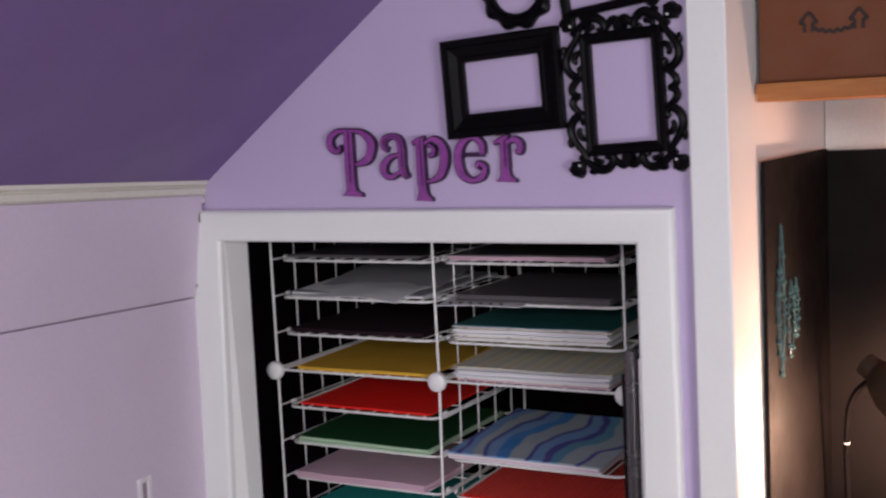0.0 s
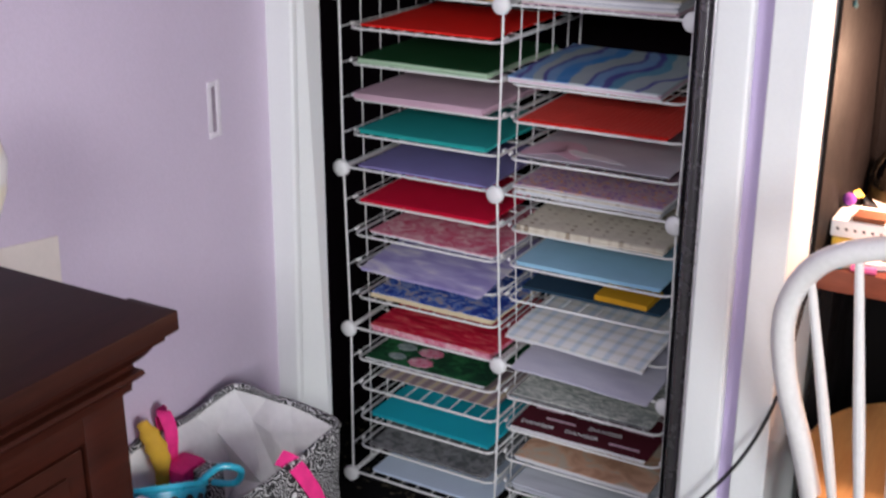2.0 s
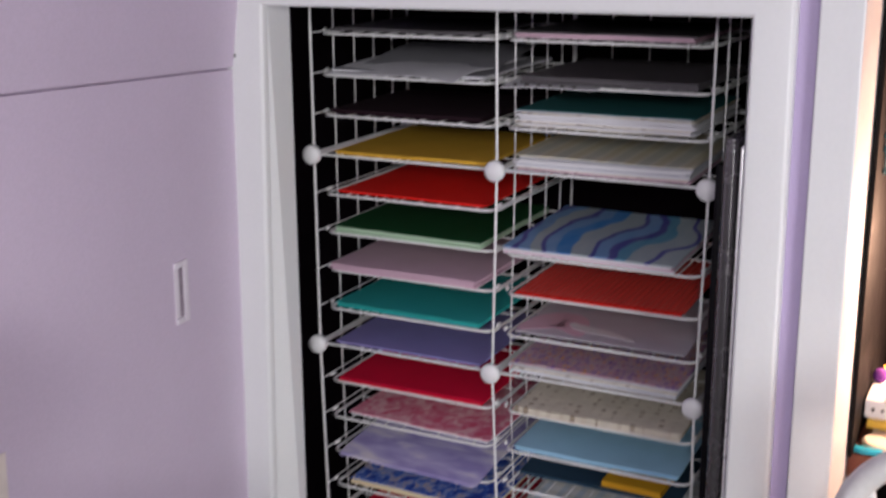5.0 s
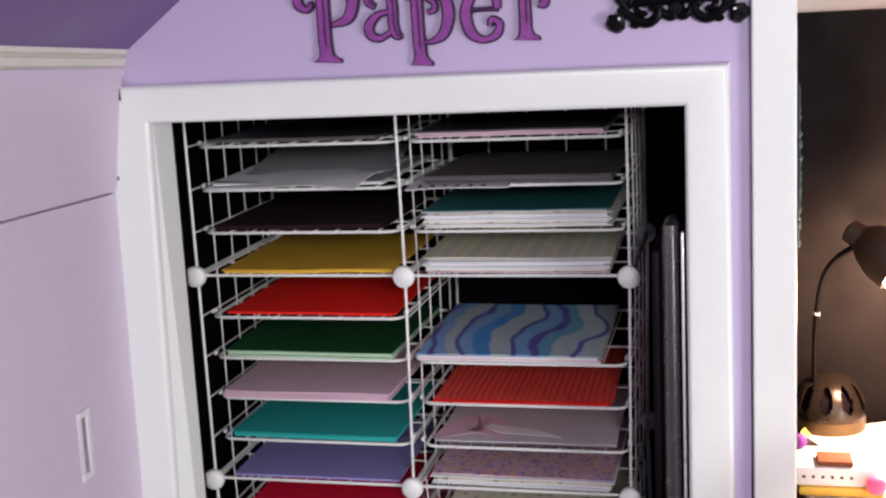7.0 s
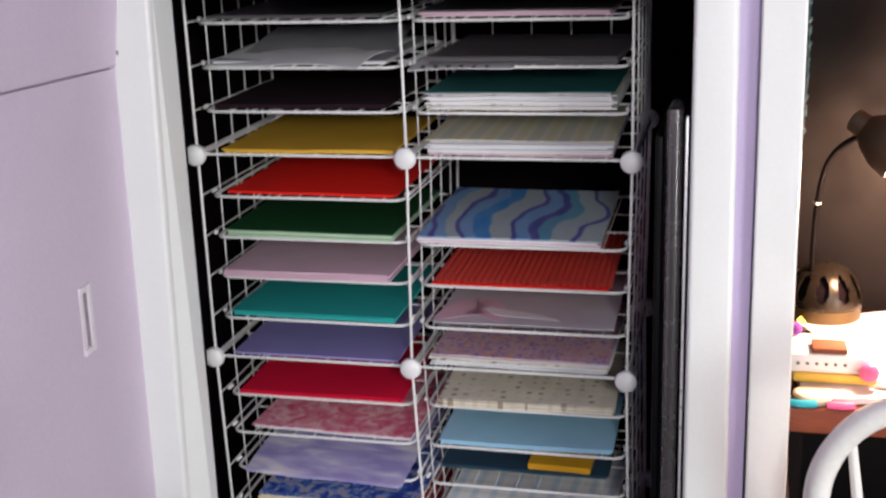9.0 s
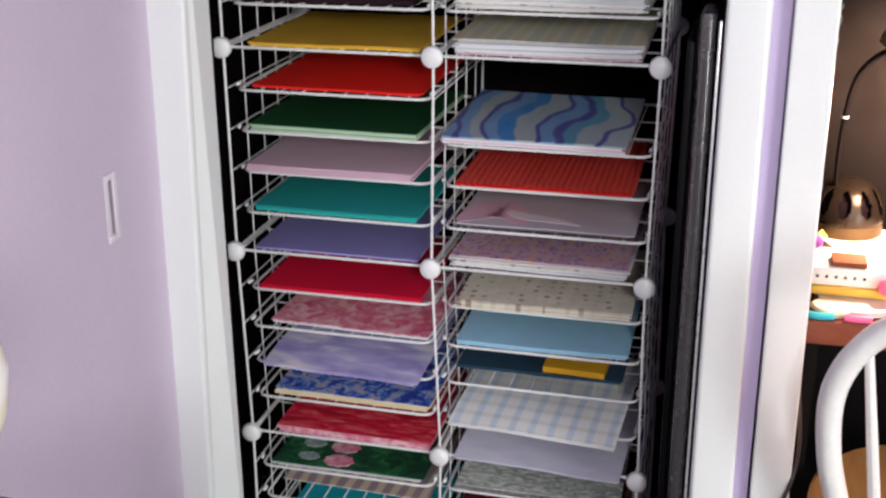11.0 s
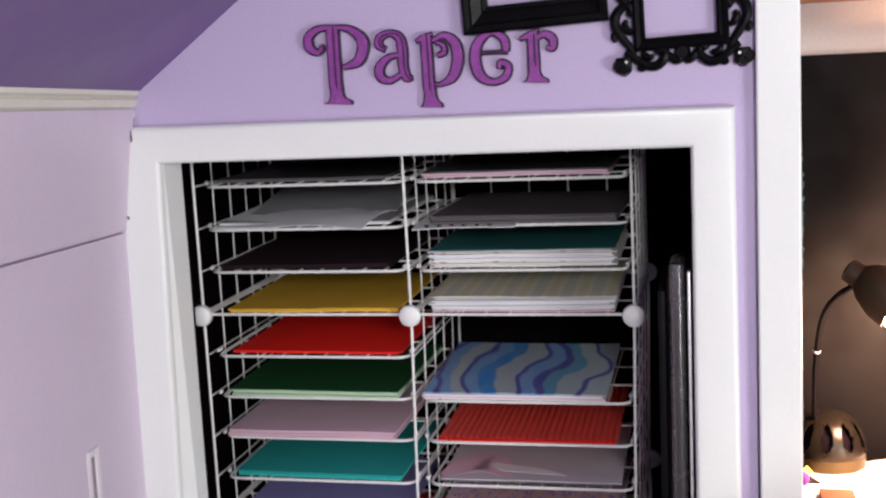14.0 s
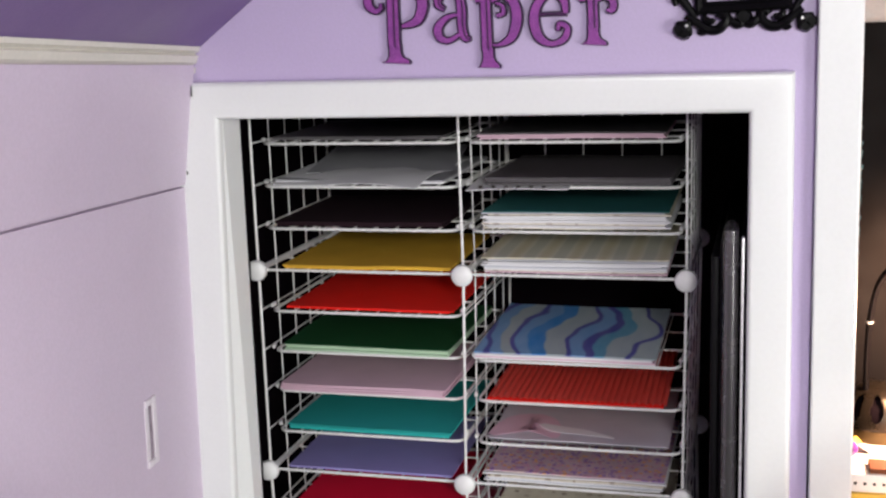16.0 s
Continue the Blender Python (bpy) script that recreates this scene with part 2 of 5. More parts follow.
def rod(bm, a, b, r0, r1=None, seg=8):
    a, b = Vector(a), Vector(b)
    turn = (b - a).to_track_quat("Z", "Y").to_matrix().to_4x4()
    bmesh.ops.create_cone(bm, cap_ends=True, segments=seg, radius1=r0, radius2=r0 if r1 is None else r1, depth=(b - a).length,
                          matrix=Matrix.Translation((a + b) / 2) @ turn)
    return bm


def smooth_line(points, n=8, closed=False):
    """Catmull-Rom through tuples of any length."""
    p = [np.array(q, float) for q in points]
    out, k = [], len(p)
    for i in range(k if closed else k - 1):
        a, b, c, d = (p[(i + j) % k] if closed else p[min(max(i + j, 0), k - 1)] for j in (-1, 0, 1, 2))
        for s in range(n):
            t = s / n
            out.append(0.5 * (2 * b + (c - a) * t + (2 * a - 5 * b + 4 * c - d) * t * t + (3 * b - a - 3 * c + d) * t ** 3))
    if not closed:
        out.append(p[-1])
    return out


def tube(bm, points, r, seg=8, closed=False, flat=1.0):
    """A tube along points; r a number, or one for each point."""
    pts = [Vector(q[:3]) for q in points]
    n = len(pts)
    rs = [r] * n if isinstance(r, (int, float)) else r
    rings, side = [], None
    for i, p in enumerate(pts):
        d = (pts[(i + 1) % n] - pts[i - 1]) if closed or 0 < i < n - 1 else (pts[1] - pts[0] if i == 0 else pts[-1] - pts[-2])
        d.normalize()
        if side is None:
            side = d.orthogonal().normalized()
        side = (side - d * side.dot(d)).normalized()
        up = d.cross(side)
        rings.append([bm.verts.new(p + rs[i] * (math.cos(a) * side + math.sin(a) * up * flat))
                      for a in (2 * math.pi * j / seg for j in range(seg))])
    for i in range(n if closed else n - 1):
        a, b = rings[i], rings[(i + 1) % n]
        for j in range(seg):
            bm.faces.new((a[j], a[(j + 1) % seg], b[(j + 1) % seg], b[j]))
    if not closed:
        bm.faces.new(rings[0][::-1]), bm.faces.new(rings[-1])
    return bm


def lathe(bm, profile, at, seg=32):
    """Turns (radius, height) pairs round the upright axis at a place."""
    rings = []
    for r, z in profile:
        rings.append([bm.verts.new((at[0] + r * math.cos(a), at[1] + r * math.sin(a), at[2] + z))
                      for a in (2 * math.pi * j / seg for j in range(seg))])
    for a, b in zip(rings, rings[1:]):
        for j in range(seg):
            bm.faces.new((a[j], a[(j + 1) % seg], b[(j + 1) % seg], b[j]))
    bm.faces.new(rings[0][::-1]), bm.faces.new(rings[-1])
    return bm


def prism(bm, outline, depth):
    """Closed outline of 3D points, pushed along depth."""
    a = [bm.verts.new(p) for p in outline]
    b = [bm.verts.new(Vector(p) + Vector(depth)) for p in outline]
    n = len(a)
    bm.faces.new(a), bm.faces.new(b[::-1])
    for i in range(n):
        bm.faces.new((a[i], b[i], b[(i + 1) % n], a[(i + 1) % n]))
    return bm


# ---- the room ----
WALL_Y = -0.185
SLOPE = 0.735
RISE, YAW = 0.048, 0.07


def lean(bm, k=0.02, z0=1.33):
    """Leans the old woodwork sideways a little."""
    for v in bm.verts:
        v.co.x -= k * (z0 - v.co.z)
    return bm


def knee(bm):
    """The knee wall leans a little and stands slightly out of square with the closet wall."""
    for v in bm.verts:
        v.co.x += 0.006 + YAW * (-0.2 - v.co.y) - 0.018 * (1.32 - v.co.z)
    return bm


solo("floor", box((-1.2, -3.7, -0.12), (2.6, 1.1, 0.0)), CARPET, "black carpet with small tan flecks", "floor", "structure", False)

# knee wall: boards behind, an upper panel and an access door with a recessed pull
wall = thing("wall_left", (-0.45, -1.9, 0), "pale lilac knee wall of painted panels", "wall", kind="structure")
part("backing", knee(box((-0.50, -3.6, 0), (-0.409, -0.19, 1.56))), PANEL, wall, smooth=False)
bm = bmesh.new()
bl = lambda y: 1.3155 + (-0.197 - y) * 0.038
prism(bm, [(-0.424, -0.197, bl(-0.197) + 0.0045), (-0.424, -3.6, bl(-3.6) + 0.0045), (-0.424, -3.6, bl(-3.6) + 0.21), (-0.424, -0.197, bl(-0.197) + 0.19)], (0.025, 0, 0))
for v in bm.verts:
    v.co.x += 0.13 * (v.co.z - bl(v.co.y))
part("upper_panel", knee(bm), PANEL, wall, smooth=False)
DOOR_L, DOOR_R, PULL = -1.0, -0.2037, (-0.384, -0.373, 0.932, 1.016)
bm = bmesh.new()
for y0, y1, z0, z1 in ((DOOR_L, PULL[0], 0.02, None), (PULL[1], DOOR_R, 0.02, None), (PULL[0], PULL[1], 0.02, PULL[2]), (PULL[0], PULL[1], PULL[3], None)):
    prism(bm, [(-0.424, y0, z0), (-0.424, y1, z0), (-0.424, y1, z1 or bl(y1)), (-0.424, y0, z1 or bl(y0))], (0.024, 0, 0))
door = part("access_door", knee(bm), PANEL, wall, smooth=False)
bm = bmesh.new()
for y0, y1, z0, z1 in ((-0.397, -0.384, 0.932, 1.016), (-0.373, -0.361, 0.922, 1.026), (-0.397, -0.373, 0.922, 0.932), (-0.397, -0.373, 1.016, 1.026)):
    box((-0.3998, y0, z0), (-0.3987 if y1 == -0.384 else -0.3962, y1, z1), 0.0005 if y1 == -0.384 else 0.001, bm)
part("pull_rim", knee(bm), PULLPAINT, door, "paler raised rim")
# near-flush plate: the shade of a deeper slot is put into its colour
part("slot", knee(box((-0.4085, -0.3838, 0.9322), (-0.3992, -0.3732, 1.0158))), SLOTSHADE, door, "shallow slot coloured as if in shade")
bm = bmesh.new()
prism(bm, [(-0.424, -1.005, 0.02), (-0.424, -3.6, 0.02), (-0.424, -3.6, bl(-3.6)), (-0.424, -1.005, bl(-1.005))], (0.024, 0, 0))
part("lower_panel", knee(bm), PANEL, wall, smooth=False)

# moulding at the foot of the slope
bm = bmesh.new()
prof = [(-0.398, 1.503), (-0.368, 1.503), (-0.366, 1.510), (-0.371, 1.513), (-0.364, 1.518), (-0.360, 1.527), (-0.366, 1.530), (-0.358, 1.534), (-0.356, 1.540), (-0.398, 1.540)]
prism(bm, [(x - 0.002, WALL_Y - 0.002, 1.492 + (z - 1.503) * 1.1) for x, z in prof], (0, -3.4, 0))
for v in bm.verts:
    v.co.z += (WALL_Y - v.co.y) * RISE
    v.co.x += (WALL_Y - v.co.y) * YAW
solo("trim", bm, CREAM, "cream painted moulding below the sloping ceiling", "trim", "structure", False)

# sloping ceiling, flat ceiling and the other walls
X0, Z0, X1, Z1 = -0.42, 1.534 - 0.063 * SLOPE, 0.72, 1.534 + (0.72 + 0.357) * SLOPE
bm = bmesh.new()
prism(bm, [(X0, 0.5, Z0 + 0.001), (X1, 0.5, Z1), (X1, 0.5, Z1 + 0.1), (X0 - 0.1, 0.5, Z0 + 0.1)], (0, -4.1, 0))
for v in bm.verts:
    v.co.z += (WALL_Y - v.co.y) * RISE
    v.co.x += (WALL_Y - v.co.y) * YAW
solo("ceiling_slope", bm, PURPLE, "deep purple sloping attic ceiling", "ceiling", "structure", False)
solo("ceiling", box((X1, -3.6, Z1), (2.5, 0.5, Z1 + 0.4)), PURPLE, "purple flat ceiling", "ceiling", "structure", False)
solo("wall_right", box((2.4, -3.6, 0), (2.5, 0.5, Z1)), LILAC, "lilac painted wall", "wall", "structure", False)
solo("wall_south", box((-0.5, -3.7, 0), (2.5, -3.6, Z1)), LILAC, "lilac painted wall", "wall", "structure", False)

# wall of the paper closet, with the opening through it
OX0, OX1, OZ, PX = -0.330, 0.466, 1.421, 0.5535
TH = 0.066
wall_n = thing("wall_north", (0.1, WALL_Y, 0), "lilac painted wall above the paper closet", "wall", kind="structure")
bm = bmesh.new()
top = lambda x: 1.534 + (x + 0.357) * SLOPE
prism(bm, [(-0.43, WALL_Y, OZ), (PX, WALL_Y, OZ), (PX, WALL_Y, top(PX)), (-0.357, WALL_Y, 1.534), (-0.43, WALL_Y, 1.480)], (0, TH, 0))
part("gable", bm, LILAC, wall_n, smooth=False)
bm = box((OX1, WALL_Y, 0), (PX, WALL_Y + TH, OZ))
part("strip", bm, LILAC, wall_n, smooth=False)
bm = box((-0.46, WALL_Y, 0), (OX0, WALL_Y + TH, OZ))
for v in bm.verts:
    v.co.x -= (0.028 if v.co.y < -0.15 else 0.005) * (OZ - v.co.z) + (0.0 if v.co.y < -0.15 else 0.002)
part("reveal", bm, WHITE, wall_n, smooth=False)
trim = thing("door_frame", (0.06, WALL_Y, 0), "white painted casing round the closet opening", "door frame", kind="structure")
CW = 0.060
bm = bmesh.new()
prism(bm, [(x, WALL_Y - 0.001, z) for x, z in ((-0.44, 0), (OX0, 0), (OX0, OZ), (OX1, OZ), (OX1, 0), (OX1 + CW, 0), (OX1 + CW, OZ + 0.055), (-0.44, OZ + 0.057))], (0, -0.018, 0))
for v in bm.verts:
    if -0.4 < v.co.x < 0:
        v.co.x -= 0.028 * (OZ - v.co.z)
    elif v.co.x > 0.5:
        v.co.x += 0.007 * (OZ - v.co.z)
bmesh.ops.recalc_face_normals(bm, faces=bm.faces[:])
bmesh.ops.bevel(bm, geom=[e for e in bm.edges if all(v.co.y < WALL_Y - 0.01 for v in e.verts)], offset=0.009, segments=6, profile=0.5, affect="EDGES")
part("casing", bm, WHITE, trim)
solo("partition", lean(box((0.554, -0.203, 0), (0.612, 0.5, 2.32), 0.003), -0.004, 1.45), WHITE, "white painted end of the wall between closet and desk", "wall", "structure", False)

for z0, z1 in ((1.457, 1.475), (1.336, 1.342)):
    x = -0.392 + 0.14 * (z0 - 1.31)
    part("gap", box((x + 0.0010, -0.2060, z0), (x + 0.0024, -0.2040, z1)), CLOSET, trim, "dark open joint beside the casing")

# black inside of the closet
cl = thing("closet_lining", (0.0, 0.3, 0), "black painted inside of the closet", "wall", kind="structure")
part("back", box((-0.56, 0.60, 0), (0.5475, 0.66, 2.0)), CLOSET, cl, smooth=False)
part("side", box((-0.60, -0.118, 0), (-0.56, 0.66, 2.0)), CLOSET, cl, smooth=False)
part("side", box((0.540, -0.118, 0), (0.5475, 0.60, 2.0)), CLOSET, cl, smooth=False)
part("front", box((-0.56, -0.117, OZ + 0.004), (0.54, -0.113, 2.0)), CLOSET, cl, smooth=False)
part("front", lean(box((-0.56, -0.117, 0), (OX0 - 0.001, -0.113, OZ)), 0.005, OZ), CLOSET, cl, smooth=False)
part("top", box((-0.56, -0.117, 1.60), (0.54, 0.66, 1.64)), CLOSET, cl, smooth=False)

# desk recess
solo("wall_recess", box((0.6135, 0.46, 0), (2.4, 0.5, 2.35)), PLASTER, "white plaster back wall of the desk recess", "wall", "structure", False)


# ---- patterned papers ----
def paper(name, c, rough=0.75):
    """Plain card stock."""
    m = Nodes(name, rough)
    m.colour(m.mix(0.25, m.ramp(m.noise(12, 3), [(0.3, tone(c, 0.93)), (0.7, tone(c, 1.05))]),
                   m.ramp(m.noise(700, 2), [(0.3, tone(c, 0.8)), (0.7, tone(c, 1.15))])))
    return m.bump(m.noise(500, 2), 0.15, 0.0005).mat


def blotch(name, stops, scale=22, distort=0.8, co=(1, 1, 1), hard=False):
    """Printed clouds or flowers."""
    m = Nodes(name, 0.75)
    m.colour(m.ramp(m.noise(scale, 3, m.scaled(*co), distort), stops, hard))
    return m.bump(m.noise(500, 2), 0.1, 0.0005).mat


def dots(name, ground, others, scale, size, rand=0.3):
    """Printed spots in a few colours on a ground."""
    m = Nodes(name, 0.75)
    co = m.scaled(1, 1, 0.0)
    mask = m.ramp(m.cells(scale, co, "Distance", rand), [(0.0, (1, 1, 1)), (size, (0, 0, 0))], True)
    pick = m.ramp(m.cells(scale, co, "Color", rand), [(i / len(others), c) for i, c in enumerate(others)], True)
    m.colour(m.mix(mask, m.ramp(m.noise(30, 3), [(0.3, tone(ground, 0.9)), (0.7, tone(ground, 1.08))]), pick))
    return m.bump(m.noise(500, 2), 0.1, 0.0005).mat


def stripes(name, stops, scale, distort=0.0, axis="X", dscale=1.0, turn=0.0, hard=True):
    m = Nodes(name, 0.7)
    m.colour(m.ramp(m.wave(scale, m.scaled(1, 1, 0, turn), distort, 1.0, dscale, axis), stops, hard))
    return m.bump(m.noise(500, 2), 0.1, 0.0005).mat


def checks(name, a, b, c, size):
    """Gingham: two sets of bands that cross."""
    m = Nodes(name, 0.75)
    u = m.ramp(m.wave(size, m.scaled(1, 1, 0), axis="X"), [(0.12, b), (0.45, a)])
    v = m.ramp(m.wave(size, m.scaled(1, 1, 0), axis="Y"), [(0.12, c), (0.45, a)])
    m.colour(m.mix(0.5, u, v))
    return m.bump(m.noise(500, 2), 0.1, 0.0005).mat


PAPERS = {
    "gold": paper("gold_card", (0.82, 0.48, 0.055)), "scarlet": paper("scarlet_card", (0.82, 0.020, 0.014)),
    "green": paper("dark_green_card", (0.005, 0.070, 0.020)), "rose": paper("dusty_pink_card", (0.68, 0.47, 0.57)),
    "teal": paper("teal_card", (0.02, 0.38, 0.36)), "violet": paper("violet_card", (0.30, 0.26, 0.56)),
    "crimson": paper("crimson_card", (0.74, 0.007, 0.048)), "black": paper("black_maroon_card", (0.018, 0.006, 0.011)),
    "white": paper("white_card", (0.75, 0.75, 0.78)), "sky": paper("sky_blue_card", (0.34, 0.60, 0.78)),
    "turquoise": paper("turquoise_card", (0.01, 0.40, 0.50)), "palegreen": paper("pale_green_card", (0.45, 0.62, 0.45)),
    # white sheets greyed, and vellum darkened, for the shade under the closet head
    "shadedwhite": paper("shaded_white_sheets", (0.36, 0.36, 0.39)), "smoke": paper("grey_vellum", (0.12, 0.112, 0.12), 0.35), "ice": paper("ice_blue_card", (0.58, 0.68, 0.84)),
    "deepteal": paper("deep_teal_card", (0.02, 0.13, 0.13)), "orangeback": paper("amber_card", (0.72, 0.36, 0.02)),
    "navy": paper("slate_blue_card", (0.025, 0.06, 0.10)), "cream": paper("cream_sheet", (0.78, 0.66, 0.44)),
    "pinkfloral": blotch("pink_flowered_paper", [(0.36, (0.66, 0.12, 0.22)), (0.5, (0.72, 0.30, 0.40)), (0.62, (0.82, 0.55, 0.60))], 34, 1.2),
    "clouds": blotch("lilac_cloud_paper", [(0.38, (0.32, 0.28, 0.55)), (0.52, (0.45, 0.41, 0.65)), (0.66, (0.72, 0.68, 0.74))], 9, 0.5, (1, 3, 1)),
    "blueprint": blotch("royal_blue_printed_paper", [(0.38, (0.03, 0.06, 0.36)), (0.48, (0.05, 0.14, 0.55)), (0.55, (0.26, 0.36, 0.66)), (0.64, (0.50, 0.42, 0.46))], 42, 1.4),
    "redprint": blotch("red_printed_paper", [(0.35, (0.38, 0.008, 0.03)), (0.5, (0.60, 0.012, 0.05)), (0.7, (0.72, 0.16, 0.16))], 30, 1.0, (0.5, 2.2, 1)),
    "flowers": blotch("dark_green_leafy_paper", [(0.36, (0.008, 0.04, 0.022)), (0.52, (0.012, 0.085, 0.035)), (0.66, (0.03, 0.17, 0.06))], 36, 0.9),
    "deepmint": blotch("grey_green_flower_print", [(0.35, (0.16, 0.24, 0.24)), (0.65, (0.40, 0.46, 0.46))], 60, 0.8),
    "bands": stripes("mauve_and_tan_striped_paper", [(0.0, (0.34, 0.25, 0.28)), (0.5, (0.56, 0.46, 0.45)), (0.8, (0.62, 0.50, 0.36))], 10, 1.5),
    "slate": blotch("grey_printed_paper", [(0.35, (0.10, 0.105, 0.11)), (0.6, (0.24, 0.24, 0.25))], 60, 0.5),
    "wavy": None, "candy": paper("orange_red_corrugated_card", (0.72, 0.078, 0.060), 0.4),
    "mauve": blotch("grey_lilac_paper", [(0.35, (0.50, 0.48, 0.54)), (0.65, (0.58, 0.56, 0.62))], 9, 0.4),
    "confetti": dots("rose_paper_with_small_confetti", (0.56, 0.38, 0.45), [(0.74, 0.36, 0.17), (0.32, 0.17, 0.44), (0.60, 0.30, 0.42), (0.46, 0.2, 0.30)], 120, 0.48, 0.7),
    "almond": dots("cream_paper_with_small_brown_motifs", (0.68, 0.63, 0.53), [(0.36, 0.29, 0.22), (0.62, 0.56, 0.46), (0.45, 0.38, 0.30)], 46, 0.24, 0.25),
    "gingham": checks("white_and_pastel_checked_paper", (0.84, 0.84, 0.84), (0.42, 0.58, 0.74), (0.66, 0.64, 0.56), 9.0),
    "ash": blotch("lilac_grey_paper", [(0.35, (0.50, 0.49, 0.61)), (0.65, (0.58, 0.57, 0.67))], 12, 0.3, (1, 3, 1)),
    "script": blotch("grey_green_paper_with_script", [(0.40, (0.28, 0.31, 0.29)), (0.52, (0.46, 0.49, 0.46)), (0.60, (0.66, 0.66, 0.62))], 55, 1.5, (0.7, 1.6, 1)),
    "maroon": paper("dark_maroon_card", (0.085, 0.012, 0.022)),
    "peach": blotch("peach_flowered_paper", [(0.38, (0.46, 0.27, 0.18)), (0.52, (0.62, 0.38, 0.26)), (0.64, (0.50, 0.44, 0.36))], 18, 0.8),
    "frost": blotch("white_and_grey_printed_paper", [(0.4, (0.46, 0.48, 0.54)), (0.6, (0.64, 0.66, 0.72))], 8, 0.2, (0.4, 3, 1)),
    "zigzag": stripes("blue_zigzag_paper", [(0.0, (0.10, 0.27, 0.52)), (0.4, (0.40, 0.58, 0.74)), (0.75, (0.08, 0.12, 0.2))], 15, 0.8),
    "leafstripe": stripes("green_striped_paper", [(0.0, (0.10, 0.26, 0.12)), (0.5, (0.34, 0.46, 0.26)), (0.8, (0.05, 0.10, 0.06))], 14, 1.2),
    "haystripe": stripes("beige_striped_paper", [(0.0, (0.60, 0.56, 0.42)), (0.5, (0.66, 0.64, 0.55)), (0.75, (0.54, 0.55, 0.48))], 6.5, 0.5, hard=False),
}
# blue paper with flowing ribbons: bands across the sheet, bent by long waves
m = Nodes("blue_wavy_ribbon_paper", 0.65)
xyz = m.put("ShaderNodeSeparateXYZ", Vector=m.co)
sway = m.math("SINE", m.math("ADD", m.math("MULTIPLY", xyz.outputs[1], 19.0), m.math("MULTIPLY", xyz.outputs[0], 13.0)), 0.0)
sway = m.math("ADD", m.math("MULTIPLY", sway, 0.017), m.math("MULTIPLY", m.noise(9, 1, m.scaled(1, 1, 0)), 0.05))
across = m.math("MULTIPLY", m.math("ADD", m.math("ADD", xyz.outputs[0], sway), 0.140), 3.1)
PALE, STEELBLUE, BLUE, VIOLET, AQUA = (0.44, 0.52, 0.53), (0.19, 0.38, 0.66), (0.03, 0.26, 0.66), (0.075, 0.06, 0.36), (0.11, 0.36, 0.52)
BANDS = ((0.05, STEELBLUE), (0.085, VIOLET), (0.15, STEELBLUE), (0.22, PALE), (0.25, VIOLET), (0.32, STEELBLUE), (0.41, BLUE), (0.53, PALE),
         (0.56, VIOLET), (0.64, STEELBLUE), (0.69, VIOLET), (0.76, AQUA), (0.88, PALE), (0.91, VIOLET), (1.0, PALE))
stops, low = [], 0.0
for high, c in BANDS:
    stops += [(low + 0.006, c), (high - 0.006, c)]
    low = high
m.colour(m.mix(0.14, m.ramp(across, stops), m.ramp(m.noise(14, 3, m.scaled(3, 0.8, 0)), [(0.35, (0.20, 0.34, 0.50)), (0.65, (0.55, 0.62, 0.62))])))
PAPERS["wavy"] = m.bump(m.noise(500, 2), 0.1, 0.0005).mat

for key in PAPERS:
    PAPERS[key].node_tree.nodes["Principled BSDF"].inputs["Specular IOR Level"].default_value = 0.2

# ---- wire rack ----
PITCH, CELL, ROW0 = 0.37, 0.074, 1.14
rack = thing("wire_rack", (0, 0.185, 0), "white coated wire cube rack with many closely set shelves", "rack")


def grid_mesh(name, bm):
    finish(bm, True)
    me = bpy.data.meshes.new(name)
    bm.to_mesh(me)
    bm.free()
    me.materials.append(WIRE)
    return me


def frame_loop(w, d, rr):
    """Rounded loop of the frame wire of a panel, in its own plane."""
    pts = []
    for cx, cy, a0 in ((w - rr, d - rr, 0), (rr, d - rr, 90), (rr, rr, 180), (w - rr, rr, 270)):
        for k in range(4):
            a = radians(a0 + k * 30)
            pts.append((cx + rr * math.cos(a), cy + rr * math.sin(a), 0))
    return pts


def wire_mesh(length, axis):
    d = {"x": (1, 0, 0), "y": (0, 1, 0), "z": (0, 0, 1)}[axis]
    return grid_mesh("wire", rod(bmesh.new(), (0, 0, 0), tuple(length * c for c in d), 0.0014, seg=5))


def shelf_kit(w, d, rr):
    """Frame of a shelf, and where its thin wires lie."""
    bm = bmesh.new()
    tube(bm, frame_loop(w, d, rr), 0.0026, 6, True)
    back, across = wire_mesh(d, "y"), wire_mesh(w, "x")
    spots = [(back, (w * i / 9, 0, -0.0020)) for i in range(1, 9)] + [(across, (0, d * y, -0.0046)) for y in (0.35, 0.68)]
    return grid_mesh("shelf_panel", bm), spots


def side_kit(plane):
    """Upright panel of five by five cells; plane 'y' runs back, 'x' runs across."""
    bm = bmesh.new()
    s = PITCH
    put = (lambda u, v, o=0.0: (o, u, v)) if plane == "y" else (lambda u, v, o=0.0: (u, o, v))
    tube(bm, [put(p[0], p[1] + 0.003) for p in frame_loop(s - 0.006, s - 0.006, 0.008)], 0.0024, 6, True)
    up, along = wire_mesh(s - 0.006, "z"), wire_mesh(s - 0.006, plane)
    spots = [(up, put(CELL * i, 0.003, 0.002)) for i in range(1, 5)] + [(along, put(0, CELL * i, -0.001)) for i in range(1, 5)]
    return grid_mesh("side_panel", bm), spots


